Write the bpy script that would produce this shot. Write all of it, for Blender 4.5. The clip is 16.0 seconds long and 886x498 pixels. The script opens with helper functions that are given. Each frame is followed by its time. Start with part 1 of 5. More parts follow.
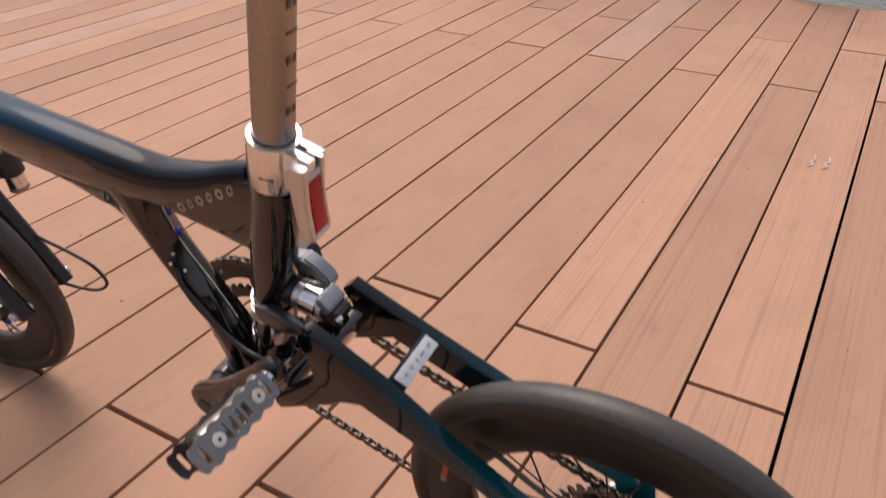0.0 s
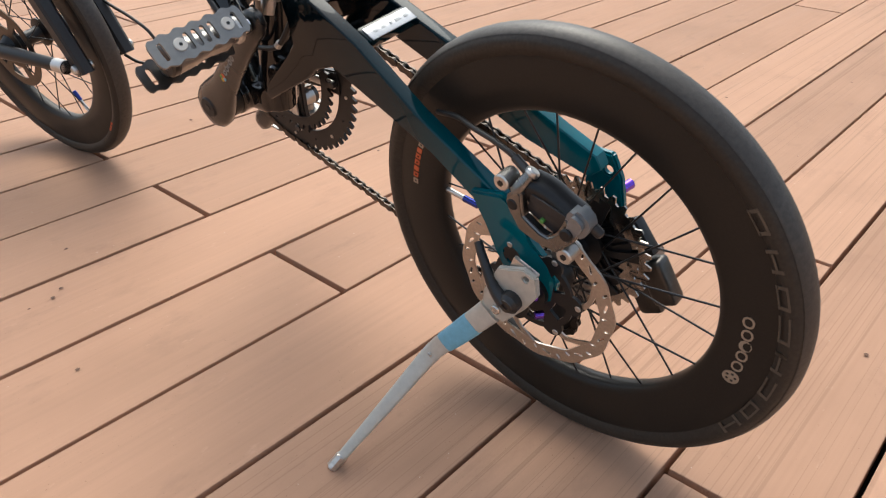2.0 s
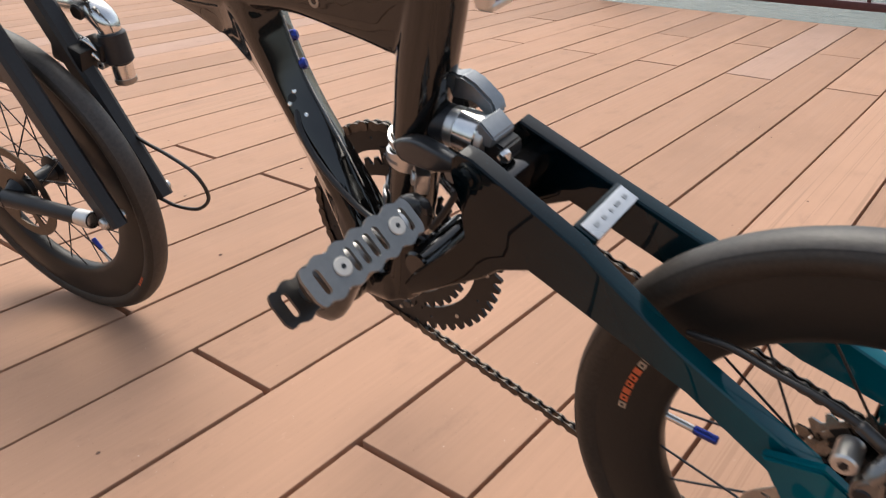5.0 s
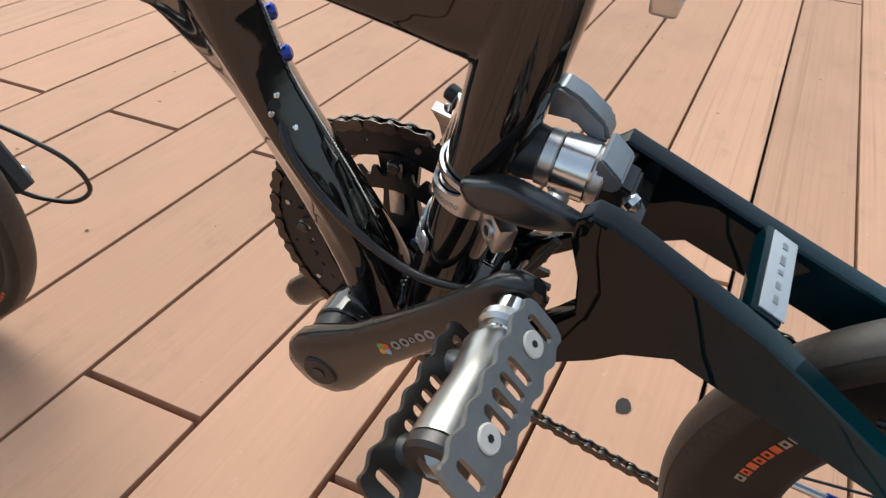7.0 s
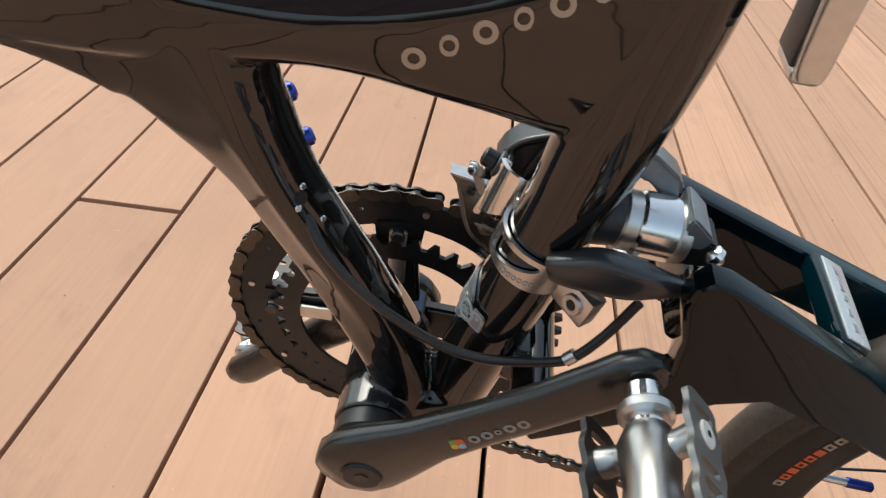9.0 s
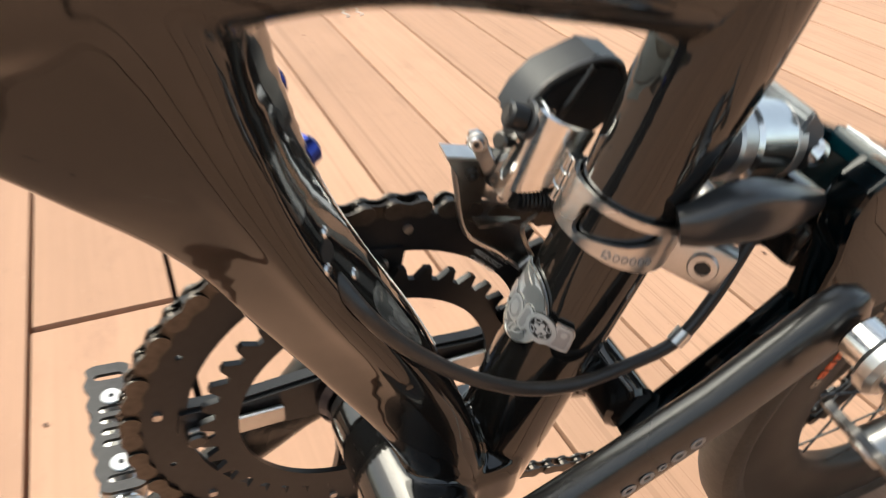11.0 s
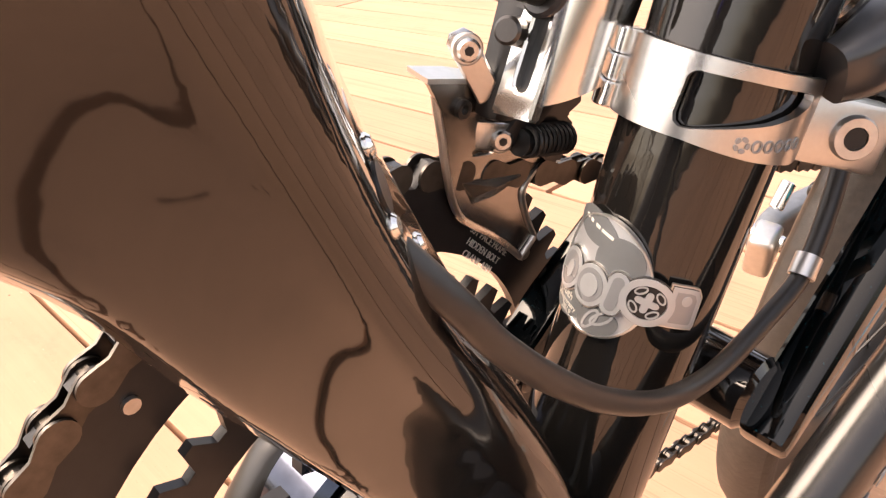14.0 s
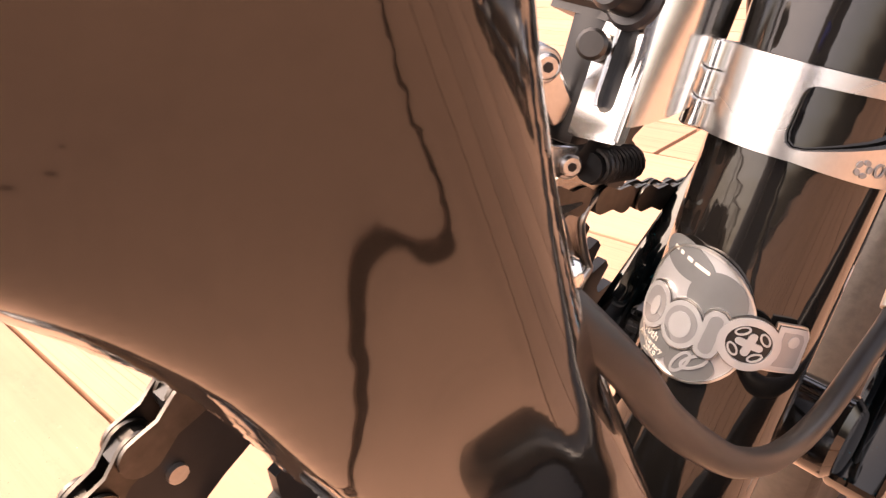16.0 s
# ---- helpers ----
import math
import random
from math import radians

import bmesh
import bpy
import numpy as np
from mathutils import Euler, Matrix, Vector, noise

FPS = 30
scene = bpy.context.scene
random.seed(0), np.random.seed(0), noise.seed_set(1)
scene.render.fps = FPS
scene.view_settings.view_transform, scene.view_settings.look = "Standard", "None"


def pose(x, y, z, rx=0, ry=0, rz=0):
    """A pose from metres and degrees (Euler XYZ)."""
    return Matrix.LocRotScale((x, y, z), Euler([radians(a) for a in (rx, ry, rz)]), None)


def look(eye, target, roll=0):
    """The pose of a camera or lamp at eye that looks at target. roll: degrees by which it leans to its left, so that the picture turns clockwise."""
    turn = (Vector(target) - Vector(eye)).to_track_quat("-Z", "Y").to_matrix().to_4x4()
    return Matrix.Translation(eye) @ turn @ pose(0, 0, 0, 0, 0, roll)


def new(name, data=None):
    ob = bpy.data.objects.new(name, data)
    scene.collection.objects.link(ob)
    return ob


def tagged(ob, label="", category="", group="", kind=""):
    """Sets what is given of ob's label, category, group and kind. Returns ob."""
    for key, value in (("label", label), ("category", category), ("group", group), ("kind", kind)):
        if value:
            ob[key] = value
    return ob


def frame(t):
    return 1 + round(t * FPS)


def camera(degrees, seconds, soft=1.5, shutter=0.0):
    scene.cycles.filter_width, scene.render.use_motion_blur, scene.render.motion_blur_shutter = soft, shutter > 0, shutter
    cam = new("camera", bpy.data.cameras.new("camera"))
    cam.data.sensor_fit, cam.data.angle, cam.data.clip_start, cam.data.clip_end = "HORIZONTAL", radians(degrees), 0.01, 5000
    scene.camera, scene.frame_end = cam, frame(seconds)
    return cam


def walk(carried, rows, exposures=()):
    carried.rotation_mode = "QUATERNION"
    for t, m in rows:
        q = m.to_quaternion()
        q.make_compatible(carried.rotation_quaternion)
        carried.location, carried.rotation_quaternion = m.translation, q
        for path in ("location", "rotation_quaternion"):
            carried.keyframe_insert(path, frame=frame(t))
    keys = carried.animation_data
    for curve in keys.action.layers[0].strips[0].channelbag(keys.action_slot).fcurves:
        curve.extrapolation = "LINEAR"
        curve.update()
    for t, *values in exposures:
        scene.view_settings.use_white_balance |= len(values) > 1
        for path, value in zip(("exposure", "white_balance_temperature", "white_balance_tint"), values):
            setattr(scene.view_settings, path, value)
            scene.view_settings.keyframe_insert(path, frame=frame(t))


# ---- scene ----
cam = camera(59.7, 16.0, soft=1.2, shutter=0.4)
PATH = [
    (0, (0.088, -0.524, 0.856), (-0.767, 0.951, -0.189), -0.1),
    (0.5, (0.152, -0.559, 0.783), (-0.73, 0.89, -0.277), 0.6),
    (1, (0.231, -0.559, 0.709), (-0.741, 0.827, -0.355), 1.2),
    (1.5, (0.274, -0.577, 0.646), (-0.78, 0.756, -0.408), 1.3),
    (2, (0.294, -0.566, 0.585), (-0.823, 0.737, -0.442), 1.1),
    (2.5, (0.285, -0.531, 0.554), (-0.863, 0.77, -0.44), 0.8),
    (3, (0.264, -0.5, 0.516), (-0.904, 0.81, -0.441), 0.4),
    (3.5, (0.254, -0.501, 0.493), (-0.922, 0.824, -0.434), 0.0),
    (4, (0.202, -0.516, 0.524), (-0.974, 0.826, -0.378), -0.4),
    (4.5, (0.1, -0.509, 0.57), (-1.052, 0.867, -0.311), -0.6),
    (5, (-0.008, -0.502, 0.602), (-1.106, 0.919, -0.278), 0.2),
    (5.2, (-0.04, -0.49, 0.608), (-1.114, 0.943, -0.282), 0.5),
    (7.3, (-0.267, -0.412, 0.618), (-0.808, 1.12, -0.548), 3.8),
    (7.5, (-0.283, -0.424, 0.618), (-0.755, 1.121, -0.561), 4.1),
    (8, (-0.308, -0.438, 0.609), (-0.614, 1.144, -0.576), 5.1),
    (8.5, (-0.353, -0.426, 0.628), (-0.541, 1.196, -0.527), 5.4),
    (8.7, (-0.374, -0.412, 0.631), (-0.522, 1.223, -0.511), 5.6),
    (10.8, (-0.518, -0.298, 0.593), (0.028, 1.273, -0.518), 1.7),
    (11, (-0.533, -0.268, 0.559), (0.149, 1.254, -0.545), 1.3),
    (11.5, (-0.53, -0.218, 0.512), (0.415, 1.179, -0.563), -0.1),
    (12, (-0.533, -0.184, 0.478), (0.536, 1.151, -0.558), -2.2),
    (12.5, (-0.538, -0.17, 0.461), (0.593, 1.135, -0.547), -3.9),
    (13, (-0.544, -0.161, 0.467), (0.605, 1.155, -0.507), -5.1),
    (13.5, (-0.543, -0.163, 0.471), (0.609, 1.168, -0.478), -5.8),
    (14, (-0.543, -0.159, 0.473), (0.615, 1.177, -0.461), -6.0),
    (14.5, (-0.539, -0.153, 0.465), (0.631, 1.185, -0.452), -6.2),
    (15, (-0.535, -0.145, 0.465), (0.661, 1.178, -0.441), -6.1),
    (15.5, (-0.538, -0.133, 0.466), (0.688, 1.167, -0.433), -5.8),
    (16, (-0.546, -0.129, 0.468), (0.679, 1.183, -0.413), -5.6),
]
EXPOSURES = ((0, -0.13, 6950, 20), (1, 0.08, 6650, 15), (1.5, 0.17, 6650, 12), (2.5, 0.39, 6100, 0), (3.5, 0.44, 6550, 7), (5, 0.15, 6450, 7), (8, 0.32, 6050, -1), (11, 0.70, 6650, 0), (11.5, 0.88, 6100, -7), (12, 1.0, 6700, 3), (12.5, 1.16, 7500, 13), (14.5, 1.42, 8000, 19), (16, 1.54, 8300, 25))
walk(cam, [(t, look(eye, target, roll)) for t, eye, target, roll in PATH], EXPOSURES)

# ---------------------------------------------------------------- world and light
world = bpy.data.worlds.new("sky")
scene.world = world
world.use_nodes = True
wt = world.node_tree
wt.nodes.clear()
sky = wt.nodes.new("ShaderNodeTexSky")
sky.sky_type, sky.sun_disc = "NISHITA", False
sky.sun_elevation, sky.sun_rotation = radians(56), radians(-50)
sky.air_density, sky.dust_density, sky.ozone_density = 1.0, 4.0, 0.6
pale = wt.nodes.new("ShaderNodeHueSaturation")
pale.inputs["Saturation"].default_value = 0.65
back = wt.nodes.new("ShaderNodeBackground")
back.inputs["Strength"].default_value = 0.205
wout = wt.nodes.new("ShaderNodeOutputWorld")
wt.links.new(sky.outputs["Color"], pale.inputs["Color"])
wt.links.new(pale.outputs["Color"], back.inputs["Color"])
wt.links.new(back.outputs["Background"], wout.inputs["Surface"])

sun_data = bpy.data.lights.new("sun", "SUN")
sun_data.energy, sun_data.angle, sun_data.color = 1.25, radians(40), (1.0, 0.95, 0.88)
sun = new("sun", sun_data)
sun.matrix_world = look((-2.6, 2.2, 5.0), (0, 0, 0))


# ---------------------------------------------------------------- materials
def nodes_of(name):
    m = bpy.data.materials.new(name)
    m.use_nodes = True
    nt = m.node_tree
    return m, nt, nt.nodes["Principled BSDF"]


def ramp(nt, fac, stops):
    r = nt.nodes.new("ShaderNodeValToRGB")
    while len(r.color_ramp.elements) < len(stops):
        r.color_ramp.elements.new(0.5)
    for e, (p, c) in zip(r.color_ramp.elements, stops):
        e.position, e.color = p, (*c, 1)
    nt.links.new(fac, r.inputs["Fac"])
    return r.outputs["Color"]


def noise_of(nt, scale, detail=4.0, stretch=(1, 1, 1), rough=0.55, coords="Object"):
    tc = nt.nodes.new("ShaderNodeTexCoord")
    mp = nt.nodes.new("ShaderNodeMapping")
    mp.inputs["Scale"].default_value = stretch
    n = nt.nodes.new("ShaderNodeTexNoise")
    n.inputs["Scale"].default_value, n.inputs["Detail"].default_value, n.inputs["Roughness"].default_value = scale, detail, rough
    nt.links.new(tc.outputs[coords], mp.inputs["Vector"])
    nt.links.new(mp.outputs["Vector"], n.inputs["Vector"])
    return n.outputs["Fac"], mp


def blend(nt, a, b, fac, mode="MIX"):
    m = nt.nodes.new("ShaderNodeMix")
    m.data_type, m.blend_type = "RGBA", mode
    for v, i in ((fac, 0), (a, 6), (b, 7)):
        if hasattr(v, "links"):
            nt.links.new(v, m.inputs[i])
        else:
            m.inputs[i].default_value = v if i == 0 else (*v, 1)
    return m.outputs[2]


def surface(name, color, rough=0.5, metal=0.0, coat=0.0, grain=60.0, vary=0.15, bump=0.0, second=6.0, rvary=0.1, spec=0.5, coat_rough=0.05, warp=0.0):
    """A material with variation of colour and gloss at two scales, and fine relief."""
    m, nt, p = nodes_of(name)
    fine, _ = noise_of(nt, grain, 6)
    wide, _ = noise_of(nt, second, 3)
    dark = tuple(c * (1 - vary) for c in color)
    light = tuple(min(1.0, c * (1 + vary)) for c in color)
    base = ramp(nt, fine, [(0.3, dark), (0.7, light)])
    base = blend(nt, base, tuple(c * (1 - 0.8 * vary) for c in color), ramp(nt, wide, [(0.4, (0, 0, 0)), (0.75, (0.7, 0.7, 0.7))]))
    nt.links.new(base, p.inputs["Base Color"])
    rr = nt.nodes.new("ShaderNodeMapRange")
    rr.inputs["From Min"].default_value, rr.inputs["From Max"].default_value = 0.3, 0.7
    rr.inputs["To Min"].default_value, rr.inputs["To Max"].default_value = max(0.02, rough - rvary), min(1, rough + rvary)
    nt.links.new(wide, rr.inputs["Value"])
    nt.links.new(rr.outputs["Result"], p.inputs["Roughness"])
    p.inputs["Metallic"].default_value = metal
    p.inputs["Specular IOR Level"].default_value = spec
    p.inputs["Coat Weight"].default_value = coat
    p.inputs["Coat Roughness"].default_value = coat_rough
    if warp:
        lump, _ = noise_of(nt, 22, 1)
        b = nt.nodes.new("ShaderNodeBump")
        b.inputs["Strength"].default_value, b.inputs["Distance"].default_value = 1.0, warp
        nt.links.new(lump, b.inputs["Height"])
        nt.links.new(b.outputs["Normal"], p.inputs["Normal"])
        nt.links.new(b.outputs["Normal"], p.inputs["Coat Normal"])
    if bump:
        b = nt.nodes.new("ShaderNodeBump")
        b.inputs["Strength"].default_value, b.inputs["Distance"].default_value = bump, 0.001
        nt.links.new(fine, b.inputs["Height"])
        nt.links.new(b.outputs["Normal"], p.inputs["Normal"])
    return m


def decking(name, tint, grooves):
    """Brown composite deck board: long streaks, blotches, scuffs; each board its own shade."""
    m, nt, p = nodes_of(name)
    info = nt.nodes.new("ShaderNodeObjectInfo")
    shift = nt.nodes.new("ShaderNodeVectorMath")
    shift.operation = "SCALE"
    shift.inputs[0].default_value = (37.0, 91.0, 53.0)
    nt.links.new(info.outputs["Random"], shift.inputs["Scale"])
    tc = nt.nodes.new("ShaderNodeTexCoord")
    add = nt.nodes.new("ShaderNodeVectorMath")
    nt.links.new(tc.outputs["Object"], add.inputs[0])
    nt.links.new(shift.outputs["Vector"], add.inputs[1])

    def fac(scale, stretch, detail=5.0, rough=0.6):
        mp = nt.nodes.new("ShaderNodeMapping")
        mp.inputs["Scale"].default_value = stretch
        n = nt.nodes.new("ShaderNodeTexNoise")
        n.inputs["Scale"].default_value, n.inputs["Detail"].default_value, n.inputs["Roughness"].default_value = scale, detail, rough
        nt.links.new(add.outputs["Vector"], mp.inputs["Vector"])
        nt.links.new(mp.outputs["Vector"], n.inputs["Vector"])
        return n.outputs["Fac"]

    streak = fac(150, (1, 0.02, 1))
    broad = fac(26, (1, 0.05, 1), 3)
    blotch = fac(5, (1, 0.6, 1), 4)
    speck = fac(420, (1, 0.6, 1), 2)
    base = ramp(nt, streak, [(0.25, tuple(c * 0.93 for c in tint)), (0.55, tint), (0.8, tuple(c * 1.05 for c in tint))])
    base = blend(nt, base, tuple(c * 0.80 for c in tint), ramp(nt, blotch, [(0.48, (0, 0, 0)), (0.8, (0.7, 0.7, 0.7))]))
    smudge = fac(17, (1, 0.45, 1), 6, 0.7)
    base = blend(nt, base, (tint[0] * 0.66, tint[1] * 0.66, tint[2] * 0.70), ramp(nt, smudge, [(0.56, (0, 0, 0)), (0.76, (0.55, 0.55, 0.55))]))
    chip = fac(75, (1, 0.35, 1), 4, 0.7)
    base = blend(nt, base, (tint[0] * 1.2, tint[1] * 1.28, tint[2] * 1.35), ramp(nt, chip, [(0.66, (0, 0, 0)), (0.74, (0.45, 0.45, 0.45))]))
    base = blend(nt, base, (tint[0] * 1.12, tint[1] * 1.16, tint[2] * 1.2), ramp(nt, broad, [(0.52, (0, 0, 0)), (0.8, (0.3, 0.3, 0.3))]))
    base = blend(nt, base, (0.10, 0.045, 0.025), ramp(nt, speck, [(0.70, (0, 0, 0)), (0.80, (0.5, 0.5, 0.5))]))
    hue = nt.nodes.new("ShaderNodeHueSaturation")
    var = nt.nodes.new("ShaderNodeMapRange")
    var.inputs["To Min"].default_value, var.inputs["To Max"].default_value = 0.88, 1.1
    nt.links.new(info.outputs["Random"], var.inputs["Value"])
    nt.links.new(var.outputs["Result"], hue.inputs["Value"])
    nt.links.new(base, hue.inputs["Color"])
    col = hue.outputs["Color"]
    height = streak
    if grooves:
        for scale, low, deep in ((48, 0.49, 0.34), (85, 0.62, 0.28)):
            lines = fac(scale, (1, 0.003, 1), 1)
            cut = ramp(nt, lines, [(low, (0, 0, 0)), (low + 0.012, (1, 1, 1)), (low + 0.024, (1, 1, 1)), (low + 0.036, (0, 0, 0))])
            col = blend(nt, col, tuple(c * 0.5 for c in tint), blend(nt, (0, 0, 0), cut, deep))
    dust = fac(260, (1, 0.8, 1), 1)
    col = blend(nt, col, (0.75, 0.66, 0.55), ramp(nt, dust, [(0.80, (0, 0, 0)), (0.84, (0.7, 0.7, 0.7))]))
    nt.links.new(col, p.inputs["Base Color"])
    rr = nt.nodes.new("ShaderNodeMapRange")
    rr.inputs["To Min"].default_value, rr.inputs["To Max"].default_value = 0.48, 0.74
    nt.links.new(broad, rr.inputs["Value"])
    nt.links.new(rr.outputs["Result"], p.inputs["Roughness"])
    p.inputs["Specular IOR Level"].default_value = 0.09
    b = nt.nodes.new("ShaderNodeBump")
    b.inputs["Strength"].default_value, b.inputs["Distance"].default_value = 0.25, 0.0012
    nt.links.new(height, b.inputs["Height"])
    nt.links.new(b.outputs["Normal"], p.inputs["Normal"])
    return m


def fading(name, front, rear, x0, x1, coat):
    """Lacquered paint that fades from one colour to another along the bicycle's length."""
    m, nt, p = nodes_of(name)
    tc = nt.nodes.new("ShaderNodeTexCoord")
    sep = nt.nodes.new("ShaderNodeSeparateXYZ")
    nt.links.new(tc.outputs["Object"], sep.inputs[0])
    mr = nt.nodes.new("ShaderNodeMapRange")
    mr.inputs["From Min"].default_value, mr.inputs["From Max"].default_value = x0, x1
    nt.links.new(sep.outputs["X"], mr.inputs["Value"])
    flake, _ = noise_of(nt, 900, 2)
    col = ramp(nt, mr.outputs["Result"], [(0.0, tuple(0.15 * c for c in front)), (0.2, tuple(0.7 * c for c in front)), (0.55, tuple(0.88 * a + 0.12 * b for a, b in zip(front, rear))), (0.8, tuple(0.5 * a + 0.5 * b for a, b in zip(front, rear))), (1.0, rear)])
    col = blend(nt, col, tuple(min(1, c * 1.6) for c in rear), ramp(nt, flake, [(0.66, (0, 0, 0)), (0.8, (0.25, 0.25, 0.25))]))
    nt.links.new(col, p.inputs["Base Color"])
    p.inputs["Metallic"].default_value, p.inputs["Roughness"].default_value = 0.05, 0.16
    p.inputs["Specular IOR Level"].default_value = 0.03
    p.inputs["Coat Weight"].default_value, p.inputs["Coat Roughness"].default_value = coat, 0.03
    dust, _ = noise_of(nt, 14, 5)
    rr = nt.nodes.new("ShaderNodeMapRange")
    rr.inputs["To Min"].default_value, rr.inputs["To Max"].default_value = 0.01, 0.04
    nt.links.new(dust, rr.inputs["Value"])
    nt.links.new(rr.outputs["Result"], p.inputs["Coat Roughness"])
    return m


WOOD = decking("brown_composite_decking", (0.436, 0.252, 0.164), False)
# Tint lifted above the plain boards' to paint in the brighter light on this side.
WOOD_LINED = decking("brown_composite_decking_lined", (0.468, 0.274, 0.180), True)
WOOD_PALE = decking("pale_composite_decking", (0.470, 0.296, 0.218), False)
# Near black: the shade below the boards is put into this colour.
JOIST = surface("shade_dark_joist", (0.022, 0.016, 0.013), 0.85, grain=40, bump=0.3)
RUBBER = surface("worn_tyre_rubber", (0.036, 0.029, 0.023), 0.46, grain=300, vary=0.25, bump=0.25, rvary=0.12, spec=0.28)
TREAD = surface("dusty_tyre_tread", (0.044, 0.037, 0.031), 0.5, grain=220, vary=0.3, bump=0.3)
CARBON = surface("satin_carbon_rim", (0.0160, 0.0132, 0.0108), 0.38, grain=500, vary=0.2, coat=0.08, coat_rough=0.3, spec=0.25)
GLOSS = surface("black_gloss_lacquer", (0.026, 0.0240, 0.0225), 0.08, 0.75, grain=700, vary=0.15, coat=0.9, rvary=0.03, coat_rough=0.03, spec=0.1, warp=0.0010)
PAINT = fading("black_to_teal_lacquer", (0.0008, 0.0060, 0.009), (0.002, 0.115, 0.150), -0.305, -0.02, 0.6)
# Front teal is made bluer to stand in for sky mirrored in the lacquer.
TOPPAINT = fading("teal_sky_tint_to_black_lacquer", (0.003, 0.042, 0.078), (0.005, 0.008, 0.015), -0.86, -0.50, 0.3)
CHROME = surface("polished_aluminium", (0.78, 0.77, 0.75), 0.16, 1.0, grain=160, vary=0.05, rvary=0.06)
SATIN = surface("satin_silver_alloy", (0.62, 0.61, 0.59), 0.34, 1.0, grain=200, vary=0.07, bump=0.05)
STEEL = surface("worn_steel", (0.60, 0.57, 0.54), 0.38, 1.0, grain=250, vary=0.18, bump=0.1)
ROTOR = surface("brushed_rotor_steel", (0.55, 0.50, 0.45), 0.3, 1.0, grain=350, vary=0.15)
PEDALM = surface("grey_pedal_alloy", (0.25, 0.245, 0.235), 0.42, 0.9, grain=160, vary=0.12, bump=0.1)
CALM = surface("grey_polished_caliper", (0.22, 0.215, 0.21), 0.28, 1.0, grain=160, vary=0.12)
PEDBODY = surface("polished_pedal_alloy", (0.42, 0.405, 0.385), 0.27, 1.0, grain=160, vary=0.12)
GUN = surface("dark_grey_alloy", (0.085, 0.080, 0.076), 0.34, 0.9, grain=200, vary=0.12)
BLUEGREY = surface("blue_grey_alloy", (0.26, 0.275, 0.29), 0.42, 0.75, grain=180, vary=0.1)
DARKROTOR = surface("dark_rotor_steel", (0.10, 0.085, 0.07), 0.4, 1.0, grain=300, vary=0.2)
CRANKM = surface("black_satin_crank", (0.022, 0.020, 0.0185), 0.28, 0.4, grain=200, vary=0.15, coat=0.4, coat_rough=0.2)
BLACK = surface("black_anodised_alloy", (0.014, 0.014, 0.015), 0.36, 0.3, grain=200, vary=0.2)
PLASTIC = surface("black_plastic", (0.016, 0.016, 0.018), 0.42, grain=240, vary=0.2, bump=0.05)
LEVERM = surface("satin_black_lever", (0.020, 0.020, 0.021), 0.26, grain=300, vary=0.2, coat=0.3, coat_rough=0.2)
HOSE = surface("black_cable_housing", (0.018, 0.016, 0.015), 0.38, grain=300, vary=0.2)
TITAN = surface("sanded_titanium", (0.36, 0.32, 0.28), 0.36, 1.0, grain=220, vary=0.1, bump=0.06)
LINKM = surface("worn_link_plate", (0.11, 0.098, 0.088), 0.38, 1.0, grain=220, vary=0.25)
CHAINM = surface("oiled_chain_steel", (0.085, 0.075, 0.066), 0.36, 1.0, grain=200, vary=0.3)
COGM = surface("nickel_sprocket_steel", (0.40, 0.37, 0.335), 0.22, 1.0, grain=200, vary=0.2)
BLUE = surface("blue_anodised_alloy", (0.045, 0.065, 0.30), 0.28, 1.0, grain=200, vary=0.1)
VIOLET = surface("iridescent_titanium", (0.22, 0.10, 0.62), 0.2, 1.0, grain=60, vary=0.5)
RED = surface("red_reflector_plastic", (0.40, 0.006, 0.016), 0.14, grain=160, vary=0.35, coat=0.25, spec=0.25)
BRONZE = surface("bronze_print", (0.36, 0.29, 0.22), 0.4, 0.3, grain=200, vary=0.1)
WHITE = surface("white_decal_print", (0.62, 0.58, 0.52), 0.45, grain=200, vary=0.1)
TAN = surface("faded_bronze_print", (0.085, 0.066, 0.048), 0.55, grain=200, vary=0.2)
GREENP = surface("green_print", (0.10, 0.30, 0.06), 0.5, grain=200, vary=0.1)
YELLOWP = surface("yellow_print", (0.55, 0.36, 0.04), 0.5, grain=200, vary=0.1)
ORANGE = surface("orange_print", (0.55, 0.10, 0.03), 0.5, grain=200, vary=0.1)
LABELM = surface("silver_label_foil", (0.52, 0.53, 0.54), 0.30, 0.45, grain=150, vary=0.05)
BADGEM = surface("brushed_badge_foil", (0.40, 0.415, 0.43), 0.36, 0.5, grain=150, vary=0.06)
GREYFILL = surface("mid_grey_enamel", (0.27, 0.28, 0.29), 0.3, 0.5, grain=150, vary=0.06)
CLAMPM = surface("bead_blasted_aluminium", (0.56, 0.555, 0.55), 0.27, 1.0, grain=900, vary=0.05, rvary=0.05, bump=0.04)
CAGEM = surface("smoked_steel_cage", (0.36, 0.335, 0.31), 0.26, 1.0, grain=220, vary=0.12, rvary=0.08)
PATCHM = surface("dim_badge_enamel", (0.15, 0.16, 0.165), 0.36, 0.4, grain=150, vary=0.08)
CUPM = surface("blue_black_anodised_cup", (0.060, 0.068, 0.090), 0.14, 1.0, grain=200, vary=0.15)
GREYPRINT = surface("grey_enamel_print", (0.25, 0.26, 0.265), 0.35, 0.4, grain=150, vary=0.08)
PALEBLUE = surface("pale_blue_tape", (0.17, 0.42, 0.56), 0.4, grain=150, vary=0.1)
